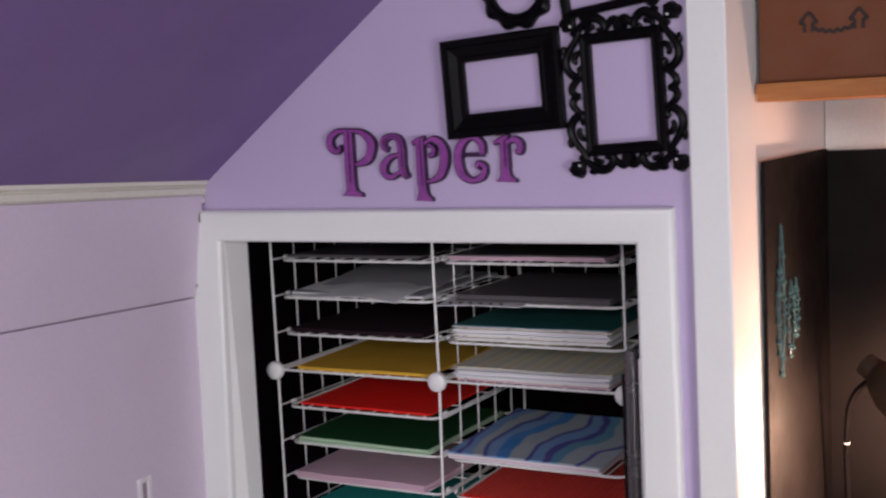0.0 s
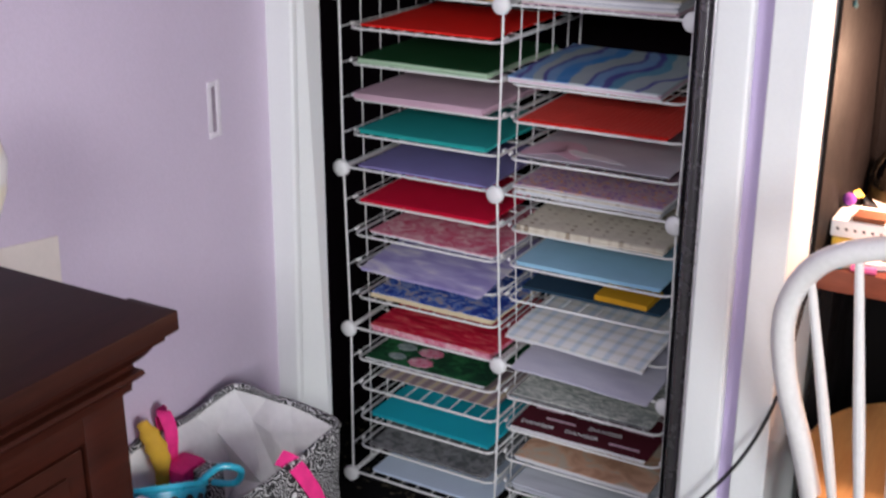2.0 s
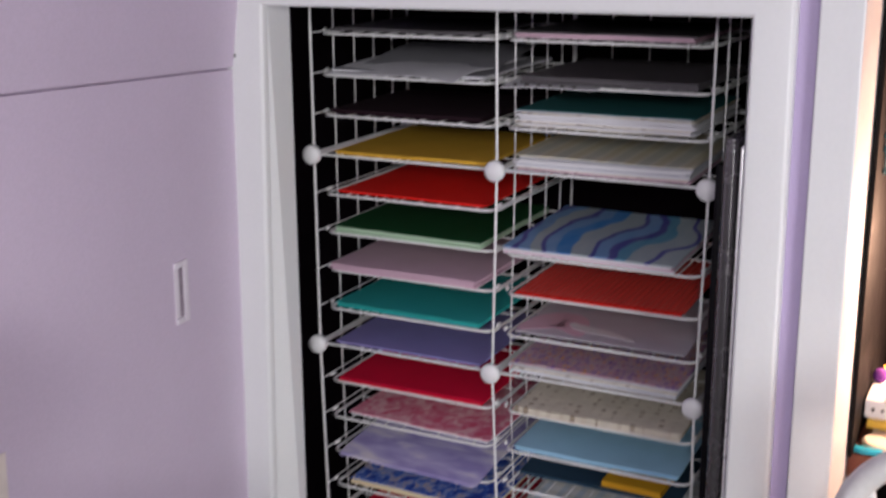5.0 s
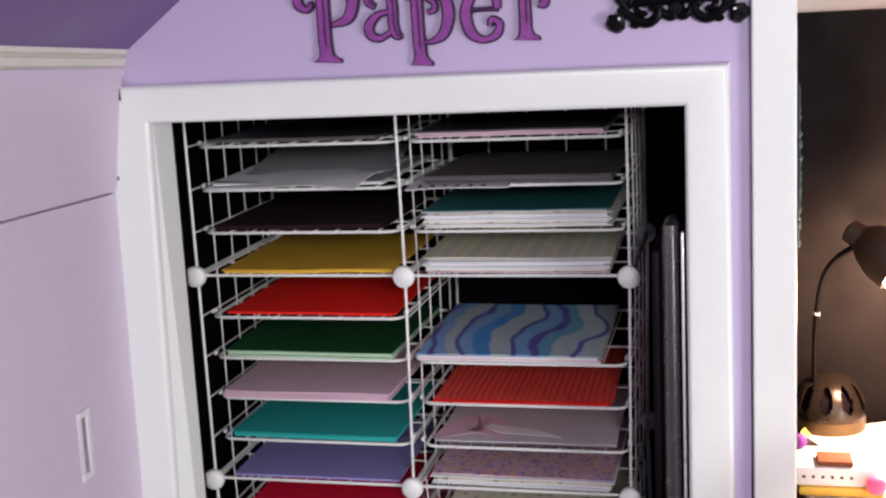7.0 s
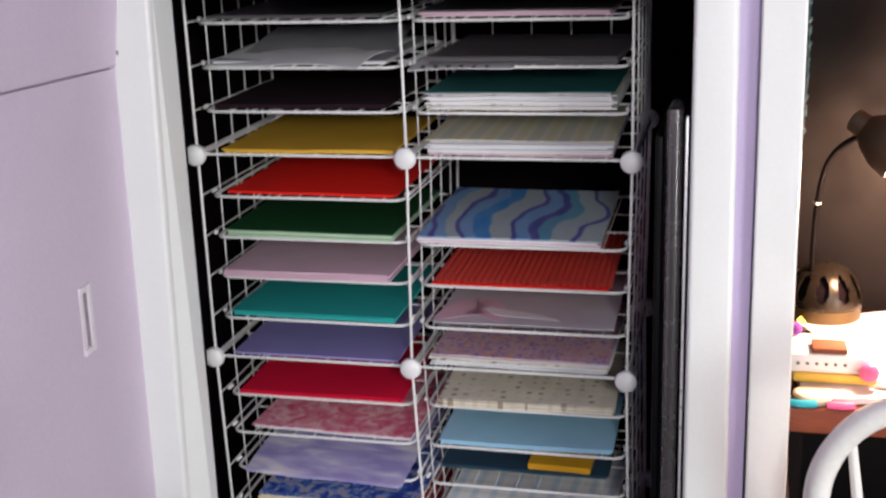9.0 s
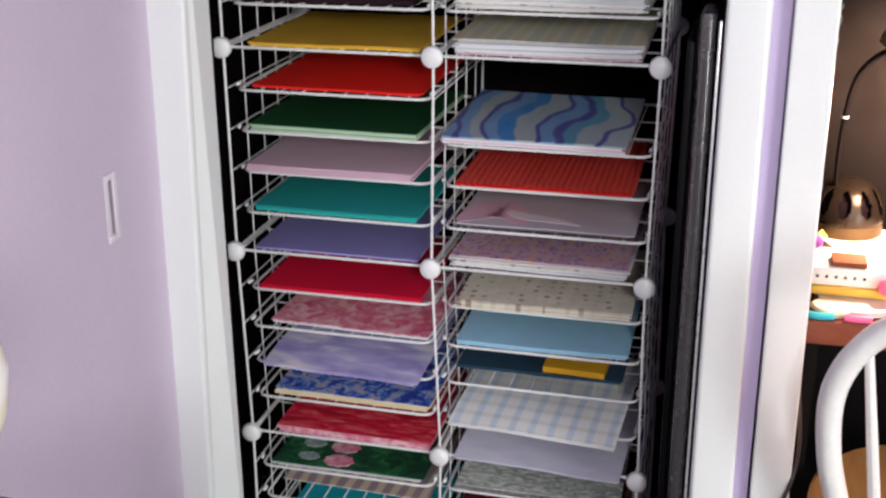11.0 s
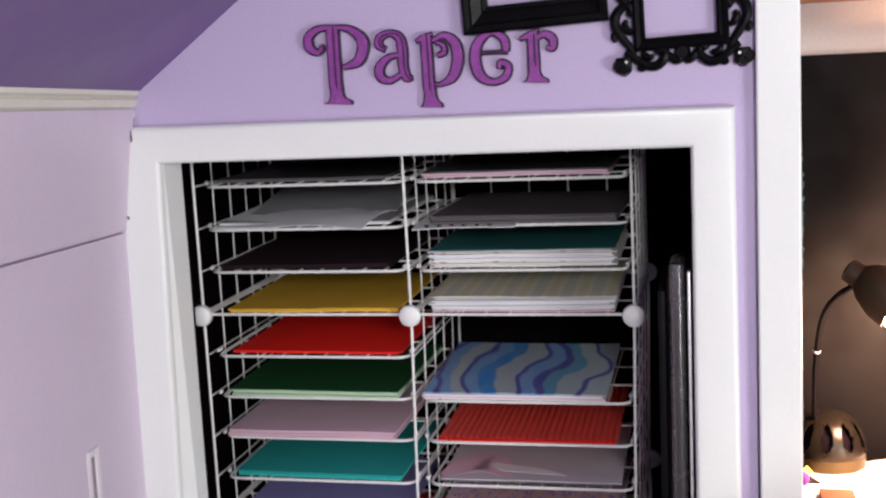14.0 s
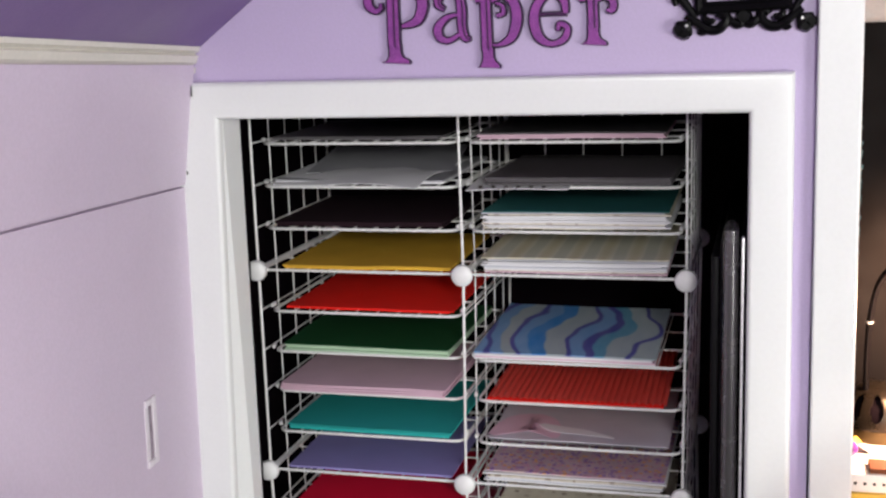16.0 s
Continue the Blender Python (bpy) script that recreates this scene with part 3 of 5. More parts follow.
SIDE, BACK = side_kit("y"), side_kit("x")
WIDE, NARROW = shelf_kit(0.362, 0.362, 0.006), shelf_kit(0.342, 0.352, 0.018)
bm = bmesh.new()
lathe(bm, [(0.004, -0.006), (0.0145, -0.006), (0.0175, -0.002), (0.0188, 0.004), (0.0175, 0.010), (0.013, 0.0135), (0.006, 0.015), (0.001, 0.0155)], (0, 0, 0), 20)
bmesh.ops.rotate(bm, verts=bm.verts[:], matrix=Matrix.Rotation(radians(90), 3, "X"))
finish(bm, True)
KNOB = bpy.data.meshes.new("connector")
bm.to_mesh(KNOB)
bm.free()
KNOB.materials.append(PLASTIC)


bm = bmesh.new()
tube(bm, [(0, -0.007, 0), (0, -0.005, 0.002), (0, 0.004, 0.003), (0, 0.007, 0.001)], [0.002, 0.0038, 0.0038, 0.002], 8)
CLIP = grid_mesh("clip", bm)


def rack_piece(name, kit, at, tilt=(0, 0, 0)):
    mesh, spots = kit if isinstance(kit, tuple) else (kit, ())
    ob = new(name, mesh)
    for wire, spot in spots:
        w = new("wire", wire)
        w.parent, w.location = ob, spot
    ob.parent = rack
    ob.location = Vector(at) - rack.location
    ob.rotation_euler = [radians(a) for a in tilt]
    return ob


rng = random.Random(5)
WOBBLE = {(-1, 1): -0.001, (0, 1): -0.005, (0, 2): 0.0085, (-1, 2): 0.006, (1, 1): -0.006, (0, 0): 0.002}
for col in (-1, 0, 1):
    for k in range(4):
        z = 0.03 + PITCH * k
        low, high = WOBBLE.get((col, 3 - k), 0.0), WOBBLE.get((col, 2 - k), 0.0)
        rack_piece("side_panel", SIDE, (col * PITCH + low, 0, z), (0, math.degrees((high - low) / PITCH), math.degrees((low + high) / 2 / PITCH)))
        for y in (-0.004, 0.372):
            rack_piece("connector", KNOB, (col * PITCH + WOBBLE.get((col, 3 - k), 0.0) * (y < 0), y, z))
for k in (3,):
    rack_piece("back_panel", BACK, (0.003, 0.366, 0.03 + PITCH * k))

# label, material, thickness, lift at the back in degrees, turn, shift forward, shift sideways, edges
LEFT = {
    3: ("smoke", 0.006, 0, 1, 0.011, 0, "smoke"), 2: ("shadedwhite", 0.006, 1, -1, 0.004, 0.004, "white"),
    1: ("black", 0.008, 0, 1, 0.001, 0, "black"), 0: ("gold", 0.006, 0.5, 0.5, -0.003, 0.012, "gold"),
    -1: ("scarlet", 0.005, 0.5, -0.5, -0.001, 0.012, "scarlet"), -2: ("green", 0.012, 1, -1.5, -0.005, 0.006, "palegreen"),
    -3: ("rose", 0.012, 0.5, -0.6, -0.005, -0.004, "rose"), -4: ("teal", 0.010, 0.5, -0.8, -0.005, 0.004, "teal"),
    -5: ("violet", 0.005, 0.5, 0.5, -0.003, 0, "violet"), -6: ("crimson", 0.006, 0.4, 0.5, -0.003, 0.008, "crimson"),
    -7: ("pinkfloral", 0.006, 0.5, -2, 0.005, 0.016, "white"), -8: ("clouds", 0.005, 4, -3, -0.017, 0.004, "clouds"),
    -9: ("blueprint", 0.012, 0.5, -1, 0.009, 0.016, "cream"), -10: ("redprint", 0.014, 0.5, -1, -0.003, 0.022, "pinkfloral"),
    -11: ("flowers", 0.005, 0.4, 0.5, 0.001, 0.006, "white"), -12: ("bands", 0.004, 0.5, -2, 0.055, 0, "white"),
    -13: ("turquoise", 0.006, 0.3, -1, 0.011, 0.008, "turquoise"), -14: ("slate", 0.006, 0.4, 0.5, 0.001, 0.01, "smoke"),
    -15: ("ice", 0.006, 0.4, -0.5, 0.011, 0.01, "ice"),
}
RIGHT = {
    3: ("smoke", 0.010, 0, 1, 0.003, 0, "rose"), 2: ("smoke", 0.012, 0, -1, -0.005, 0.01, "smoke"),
    1: ("deepteal", 0.030, 0, 0.6, -0.005, 0.006, "white"), 0: ("haystripe", 0.026, 1, 0.5, -0.005, 0.002, "white"),
    -2: ("wavy", 0.013, 1.7, 0, -0.013, -0.016, "white"), -3: ("candy", 0.004, 1.0, 0.6, 0.001, 0.002, "scarlet"),
    -4: ("mauve", 0.006, 0.5, 0.8, 0.001, 0.004, "smoke"), -5: ("confetti", 0.022, 0.5, -0.5, -0.005, -0.004, "white"),
    -6: ("almond", 0.014, 1, 1, -0.005, 0.006, "almond"), -7: ("sky", 0.008, 1, 0.5, -0.001, 0.006, "sky"),
    -8: ("navy", 0.006, 0.3, 0, 0.055, -0.01, "navy"), -9: ("gingham", 0.008, 4, -4, -0.030, -0.006, "white"),
    -10: ("ash", 0.006, 3, -3, -0.019, 0.004, "ash"), -11: ("script", 0.008, 0.5, 0.6, 0.001, 0.002, "slate"),
    -12: ("maroon", 0.008, 0.5, 0.4, -0.001, 0.0, "white"), -13: ("peach", 0.008, 0.5, -0.6, 0.003, 0.008, "white"),
    -14: ("frost", 0.014, 0.5, -0.5, 0.001, 0.006, "frost"), -15: ("leafstripe", 0.010, 1.5, -1, 0.050, 0.0, "white"),
}
WORDS = {"gold": "gold card stock", "scarlet": "bright scarlet card stock", "green": "dark green card stock with pale green edges", "rose": "dusty pink card stock",
         "teal": "teal card stock", "violet": "violet card stock", "crimson": "crimson card stock", "black": "black and maroon card stock",
         "white": "loose white sheets", "shadedwhite": "white sheets greyed for shade under curled ones", "sky": "sky blue card stock", "turquoise": "turquoise card stock", "smoke": "thin grey vellum sheets",
         "ice": "ice blue card stock", "deepteal": "mixed white sheets under a dark teal one", "navy": "slate blue sheets set far back",
         "pinkfloral": "pink flowered paper", "clouds": "lilac cloud paper sagging forward", "blueprint": "royal blue printed paper over cream sheets",
         "redprint": "red printed paper", "flowers": "dark green paper with large flowers", "bands": "mauve and tan striped paper",
         "slate": "grey printed paper", "wavy": "blue wavy ribbon paper, raised at the back", "candy": "orange red corrugated card",
         "mauve": "grey lilac paper with a pink drawing", "confetti": "rose confetti paper, a thick stack", "almond": "cream paper with brown motifs",
         "gingham": "white and pastel checked paper overhanging", "ash": "lilac grey paper sagging forward", "script": "grey green paper with script",
         "maroon": "dark maroon paper with pale lettering", "peach": "peach flowered paper", "frost": "white and grey printed paper",
         "leafstripe": "green striped paper", "haystripe": "white sheets under beige striped paper"}


def sheet_mesh(w, d, t, seed, wave, droop):
    """A sheet with a little sag, w wide and d deep from its front edge."""
    bm = bmesh.new()
    n = 10
    def at(i, j):
        x, y = w * (i / n - 0.5), d * j / n
        z = wave * (noise.noise((x * 7 + seed, y * 7, seed * 3.1)) + 0.4 * noise.noise((x * 19, y * 19 + seed, 2.0)))
        z -= droop * max(0.0, 1 - y / 0.09) ** 2 * (0.75 + 0.5 * noise.noise((x * 9, seed, 0)))
        return x, y, z
    up = [[bm.verts.new((x, y, z + t)) for x, y, z in (at(i, j) for i in range(n + 1))] for j in range(n + 1)]
    lo = [[bm.verts.new((x, y, z)) for x, y, z in (at(i, j) for i in range(n + 1))] for j in range(n + 1)]
    for j in range(n):
        for i in range(n):
            bm.faces.new((up[j][i], up[j][i + 1], up[j + 1][i + 1], up[j + 1][i]))
            bm.faces.new((lo[j][i], lo[j + 1][i], lo[j + 1][i + 1], lo[j][i + 1]))
    for i in range(n):
        bm.faces.new((lo[0][i], lo[0][i + 1], up[0][i + 1], up[0][i]))
        bm.faces.new((lo[n][i + 1], lo[n][i], up[n][i], up[n][i + 1]))
        bm.faces.new((lo[i + 1][0], lo[i][0], up[i][0], up[i + 1][0]))
        bm.faces.new((lo[i][n], lo[i + 1][n], up[i + 1][n], up[i][n]))
    return bm


def corrugated_mesh(w, d, t, ridges=27):
    """A sheet pressed into round ridges that run front to back."""
    bm = bmesh.new()
    n = ridges * 6
    rows = []
    for y in (0.0, d / 3, d * 2 / 3, d):
        line = []
        for i in range(n + 1):
            x = w * (i / n - 0.5)
            line.append((x, y, 0.0032 * abs(math.sin(math.pi * ridges * i / n))))
        rows.append([[bm.verts.new((x, y, z + h)) for x, y, z in line] for h in (0.0, t)])
    for a, b in zip(rows, rows[1:]):
        for i in range(n):
            bm.faces.new((a[1][i], a[1][i + 1], b[1][i + 1], b[1][i]))
            bm.faces.new((a[0][i], b[0][i], b[0][i + 1], a[0][i + 1]))
    for i in range(n):
        bm.faces.new((rows[0][0][i], rows[0][0][i + 1], rows[0][1][i + 1], rows[0][1][i]))
    return bm


def paper_stack(bay, row, spec):
    key, h, lift, turn, fwd, side, edge = spec
    z = ROW0 + CELL * row + 0.0027
    seed = row * 1.37 + bay * 7.1
    droop = 0.010 if key in ("white", "clouds", "gingham", "ash") else 0.0
    ob = thing("paper_stack", (bay * PITCH / 2 + side, fwd + 0.004, z), WORDS[key] + " on a wire shelf", "paper stack",
               "paper stacks in the rack", turn=(lift, 0, turn))
    r = random.Random(int(seed * 100))
    layers = max(1, int(h / (0.0026 if h > 0.018 else 0.0035)))
    t = h / (layers + 0.6)
    wave = 0.0016
    mixed = ["white", "white", "almond", "white", "frost", "white", "white", "almond", "rose"]
    for i in range(layers):
        loose = 0.007 if h > 0.018 else 0.004
        bm = sheet_mesh(0.302 + r.uniform(-0.006, 0.002), 0.303, t * r.uniform(0.7, 0.9), seed + 0.05 * i, wave, droop)
        bmesh.ops.translate(bm, verts=bm.verts[:], vec=(r.uniform(-loose, loose), r.uniform(-0.002, loose), i * t + wave))
        shade = r.choice(mixed) if edge == "white" and h > 0.009 else edge
        part("sheet", bm, PAPERS[shade], ob, local=True)
    bm = corrugated_mesh(0.300, 0.300, 0.0006) if key == "candy" else sheet_mesh(0.305, 0.305, 0.0006 + 0.3 * t, seed, wave, droop)
    bmesh.ops.translate(bm, verts=bm.verts[:], vec=(r.uniform(-0.002, 0.002), 0.0015, layers * t + wave))
    part("top_sheet", bm, PAPERS[key], ob, local=True)
    return ob, layers * t + wave + 0.0006 + 0.3 * t


STACKS = {}
for bay, papers in ((-1, LEFT), (1, RIGHT)):
    x0 = -PITCH if bay < 0 else 0.0
    for row in range(3, -16, -1):
        if bay > 0 and row == -1:
            continue
        z = ROW0 + CELL * row
        if row % 5 == 0:
            rack_piece("shelf_panel", WIDE, (x0 + 0.004, 0.002, z))
        else:
            rack_piece("shelf_panel", NARROW, (x0 + 0.018, 0.006 + rng.uniform(-0.004, 0.004), z - 0.001), (rng.uniform(-0.4, 0.4), 0, 0))
            for x, y in ((0.010, 0.030), (PITCH - 0.010, 0.034)):
                rack_piece("clip", CLIP, (x0 + x, y + rng.uniform(-0.006, 0.006), z + 0.001), (0, 0, rng.uniform(-20, 20)))
        if row in papers:
            STACKS[bay, row] = paper_stack(bay, row, papers[row])

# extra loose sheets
# the sheet further back has the shade of the shelf in its grey
ob = thing("paper_stack", (-0.165, 0.075, ROW0 + CELL * 2 + 0.014), "white curled sheet greyed for shade, askew on other sheets", "paper stack", turn=(5, 0, 7))
part("sheet", sheet_mesh(0.26, 0.24, 0.0012, 5.1, 0.004, 0), PAPERS["shadedwhite"], ob, local=True)
ob = thing("paper_stack", (-0.20, -0.014, ROW0 + CELL * 2 + 0.0145), "white curled sheet drooping over the shelf edge", "paper stack", turn=(1, 0, -7))
part("sheet", sheet_mesh(0.27, 0.25, 0.0012, 2.1, 0.005, 0.014), PAPERS["white"], ob, local=True)
ob = thing("paper_stack", (0.240, 0.064, ROW0 + CELL * -8 + 0.0105), "yellow card pieces lying on slate blue sheets", "paper stack", turn=(0.3, 0, -2))
bm = sheet_mesh(0.112, 0.085, 0.011, 3.3, 0.002, 0.002)
part("sheet", bm, PAPERS["orangeback"], ob, local=True)
ob = thing("paper_stack", (0.185, -0.01, ROW0 + CELL * -15 + 0.0046), "blue zigzag paper on the lowest shelf", "paper stack", turn=(0.5, 0, -1))
part("sheet", sheet_mesh(0.30, 0.05, 0.0012, 8.3, 0.0006, 0.004), PAPERS["zigzag"], ob, local=True)

# pink and white drawing on the grey lilac paper
ob, h = STACKS[1, -4]
for name, c, line in (("printed_ribbon", "rose", [(-0.150, 0.012, 0.016), (-0.125, 0.05, 0.06), (-0.095, 0.085, 0.085), (-0.066, 0.06, 0.065), (-0.046, 0.028, 0.03), (-0.040, 0.012, 0.01)]),
                      ("printed_streak", "white", [(-0.072, 0.075, 0.012), (-0.045, 0.055, 0.030), (0.0, 0.045, 0.026), (0.045, 0.030, 0.010), (0.060, 0.022, 0.003)])):
    bm = bmesh.new()
    pts = smooth_line(line, 6)
    rows = []
    for i, q in enumerate(pts):
        d = pts[min(i + 1, len(pts) - 1)][:2] - pts[max(i - 1, 0)][:2]
        d = d / (np.linalg.norm(d) + 1e-9)
        a, b = q[:2] + np.array((-d[1], d[0])) * q[2] / 2, q[:2] - np.array((-d[1], d[0])) * q[2] / 2
        rows.append([bm.verts.new((p[0], max(0.003, p[1]), z)) for z in (0.0, 0.0006) for p in (a, b)])
    for a, b in zip(rows, rows[1:]):
        bm.faces.new((a[2], a[3], b[3], b[2])), bm.faces.new((a[0], b[0], b[1], a[1]))
        bm.faces.new((a[0], a[2], b[2], b[0])), bm.faces.new((a[1], b[1], b[3], a[3]))
    t = part(name, bm, PAPERS[c], ob, "printed drawing", local=True, smooth=False)
    t.location = (0.0, 0.0, h + (0.0012 if c == "rose" else 0.0019))

# a punched margin sticks out under the grey vellum
ob = thing("paper_stack", (0.10, -0.020, ROW0 + CELL * 2 + 0.0030), "white punched sheet under grey vellum", "paper stack", turn=(1, 0, -1.5))
part("sheet", sheet_mesh(0.17, 0.20, 0.0012, 6.6, 0.001, 0.008), PAPERS["white"], ob, local=True)
for i in range(6):
    bm = bmesh.new()
    rod(bm, (-0.062 + i * 0.021, 0.010, -0.004), (-0.062 + i * 0.021, 0.010, 0.0005), 0.0035, seg=10)
    part("hole", bm, INK, ob, "dark punched hole", local=True)

# large printed flowers on the dark green paper
ob, h = STACKS[-1, -11]
for x, y, w, d, c in ((-0.025, 0.028, 0.029, 0.021, "pinkfloral"), (-0.027, 0.080, 0.029, 0.022, "pinkfloral"), (-0.088, 0.034, 0.021, 0.014, "deepmint"), (-0.092, 0.083, 0.023, 0.017, "deepmint")):
    bm = bmesh.new()
    rim = [bm.verts.new((w * (1 + 0.07 * math.cos(9 * a)) * math.cos(a), d * (1 + 0.07 * math.cos(9 * a)) * math.sin(a), 0)) for a in (2 * math.pi * j / 36 for j in range(36))]
    prism_top = bmesh.ops.extrude_face_region(bm, geom=[bm.faces.new(rim)])
    bmesh.ops.translate(bm, verts=[v for v in prism_top["geom"] if isinstance(v, bmesh.types.BMVert)], vec=(0, 0, 0.0012))
    t = part("printed_flower", bm, PAPERS[c], ob, "large printed flower", local=True, smooth=False)
    t.location = (x, y, h + 0.0005)

# pale lettering on the maroon paper
ob, h = STACKS[1, -12]
for i, (x, y, word) in enumerate(((-0.10, 0.020, 1), (0.0, 0.022, 1), (0.095, 0.02, 0), (-0.06, 0.055, 0), (0.04, 0.055, 1), (-0.10, 0.09, 0), (0.0, 0.09, 1), (0.1, 0.09, 0), (-0.05, 0.125, 1), (0.06, 0.125, 0), (0.10, 0.16, 1), (-0.01, 0.16, 0))):
    if not word:
        bm = box((-0.033, 0.0, 0.0), (0.033, 0.0075, 0.0006))
        t = part("print_bar", bm, PAPERS["rose"], ob, "pale printed bar", local=True, smooth=False)
        t.location = (x, y, h + 0.0022)
        continue
    cu = bpy.data.curves.new("lettering", "FONT")
    cu.body, cu.size, cu.align_x, cu.extrude = "DANGER", 0.0185, "CENTER", 0.0003
    tmp = new("lettering", cu)
    me = bpy.data.meshes.new_from_object(tmp.evaluated_get(bpy.context.evaluated_depsgraph_get()))
    bpy.data.objects.remove(tmp)
    me.materials.append(PAPERS["white"])
    t = new("lettering", me)
    t.parent = ob
    t.location = (x, y, h + 0.0022)


# ---- folded table beside the rack ----
tb = thing("folding_table", (0.44, 0.22, 0), "black folding table standing on edge with grey steel rim", "table")
bm = bmesh.new()
tube(bm, smooth_line([(0.443, -0.170, 0.02), (0.443, -0.170, 0.6), (0.443, -0.170, 1.198), (0.443, -0.162, 1.230), (0.443, -0.142, 1.244), (0.443, -0.11, 1.246)], 6), 0.0112, 20)
part("rim_tube", bm, STEEL, tb)
part("top_panel", box((0.414, -0.142, 0.0), (0.427, 0.52, 1.208), 0.003), TABLE_BLACK, tb)
part("core", box((0.4275, -0.154, 0.0), (0.4568, 0.52, 1.230), 0.003), TABLE_BLACK, tb)
part("edge_strip", box((0.4580, -0.182, 0.0), (0.4620, -0.168, 1.243), 0.001), CHROME, tb, "bright chrome edge strip")
part("leaf_panel", box((0.4572, -0.1675, 0.0), (0.4645, 0.52, 1.243), 0.002), TABLE_BLACK, tb)

# ---- letters over the opening ----
def ribbon(bm, pts, grow, front, depth):
    """A stroke of varying width lying on the wall, as a slab."""
    line = smooth_line(pts, 7)
    n = len(line)
    L, R = [], []
    for i in range(n):
        d = line[min(i + 1, n - 1)][:2] - line[max(i - 1, 0)][:2]
        d = d / (np.linalg.norm(d) + 1e-9)
        nrm = np.array((-d[1], d[0]))
        c, w = line[i][:2], line[i][2] / 2 + grow
        c = c + (d * grow if i == n - 1 else (-d * grow if i == 0 else 0))
        L.append(c + nrm * w), R.append(c - nrm * w)
    def at(p, y):
        return bm.verts.new((-0.1055 + p[0] * 0.0003077, y, 1.6235 - p[1] * 0.000302 - (p[0] - 208) * 12.0e-6))
    fl, fr = [at(p, front) for p in L], [at(p, front) for p in R]
    gl, gr = [at(p, front + depth) for p in L], [at(p, front + depth) for p in R]
    for i in range(n - 1):
        bm.faces.new((fl[i], fl[i + 1], fr[i + 1], fr[i]))
        bm.faces.new((gl[i], gr[i], gr[i + 1], gl[i + 1]))
        bm.faces.new((fl[i], gl[i], gl[i + 1], fl[i + 1]))
        bm.faces.new((fr[i], fr[i + 1], gr[i + 1], gr[i]))
    bm.faces.new((fl[0], fr[0], gr[0], gl[0]))
    bm.faces.new((fl[-1], gl[-1], gr[-1], fr[-1]))


def foot(x, y, w, wide):
    return [(x, y - 90, w), (x + 1, y - 50, w * 1.02), (x + 3, y - 25, w * 1.3), (x + 5, y - 8, wide), (x + 5, y, wide)]


LETTERS = (
    ("P", [[(208, 42, 62), (208, 180, 64), (208, 330, 64)], foot(211, 408, 64, 136),
           [(215, 42, 26), (290, 48, 34), (345, 90, 54), (355, 140, 58), (325, 205, 50), (250, 232, 24)],
           [(215, 42, 26), (140, 48, 34), (90, 85, 46), (90, 135, 46), (125, 160, 34), (150, 145, 26), (148, 122, 18)]]),
    ("a", [[(462, 148, 28), (432, 128, 38), (440, 92, 42), (490, 72, 34), (533, 92, 44), (545, 150, 50), (545, 230, 48), (560, 282, 44), (586, 284, 22)],
           [(540, 172, 22), (475, 188, 34), (430, 235, 48), (436, 282, 44), (480, 296, 34), (540, 262, 24)]]),
    ("p", [[(660, 82, 56), (662, 200, 56), (664, 340, 58)], foot(668, 422, 58, 106), [(614, 112, 22), (648, 98, 34), (690, 78, 20)],
           [(690, 112, 24), (748, 86, 36), (798, 122, 52), (808, 200, 56), (780, 280, 48), (722, 314, 26), (692, 312, 18)],
           [(712, 118, 22), (742, 132, 26), (744, 166, 30), (714, 178, 26)]]),
    ("e", [[(905, 172, 22), (970, 168, 20), (1040, 166, 24)],
           [(1036, 164, 34), (1028, 106, 42), (970, 76, 32), (908, 122, 48), (890, 200, 54), (912, 276, 50), (970, 306, 34), (1028, 282, 40), (1044, 232, 34), (1010, 214, 34), (1000, 244, 24)]]),
    ("r", [[(1160, 84, 54), (1162, 160, 54), (1164, 230, 56)], foot(1162, 308, 56, 118), [(1102, 108, 18), (1140, 92, 32), (1188, 66, 18)],
           [(1180, 106, 24), (1218, 86, 36), (1252, 108, 42), (1250, 148, 38), (1224, 148, 22)]]),
)
for _, strokes in LETTERS:
    xs = [p[0] for s in strokes for p in s]
    ys = [p[1] for s in strokes for p in s]
    ob = thing("wall_letter", (-0.1055 + sum(xs) / len(xs) * 0.0003077, WALL_Y - 0.0005, 1.6235 - max(ys) * 0.000302),
               "purple glittery wooden letter with dark edge on the wall", "wall letter", "letters over the closet")
    bm = bmesh.new()
    for i, s in enumerate(strokes):
        ribbon(bm, s, 1.5, WALL_Y - 0.0080 - 0.0003 * i, 0.0075)
    part("back", bm, PLUM, ob, "dark plum edge")
    bm = bmesh.new()
    for i, s in enumerate(strokes):
        ribbon(bm, [(x, y, max(5, w - 13)) for x, y, w in s], 0.0, WALL_Y - 0.0105 - 0.0003 * i, 0.002)
    part("face", bm, GLITTER, ob)
    bm = bmesh.new()
    s = strokes[0]
    ribbon(bm, [(x + 8, y, 5) for x, y, w in s], 0.0, WALL_Y - 0.0128, 0.001)
    part("inlay", bm, PLUM, ob)

# ---- black picture frames ----
FY = WALL_Y - 0.001


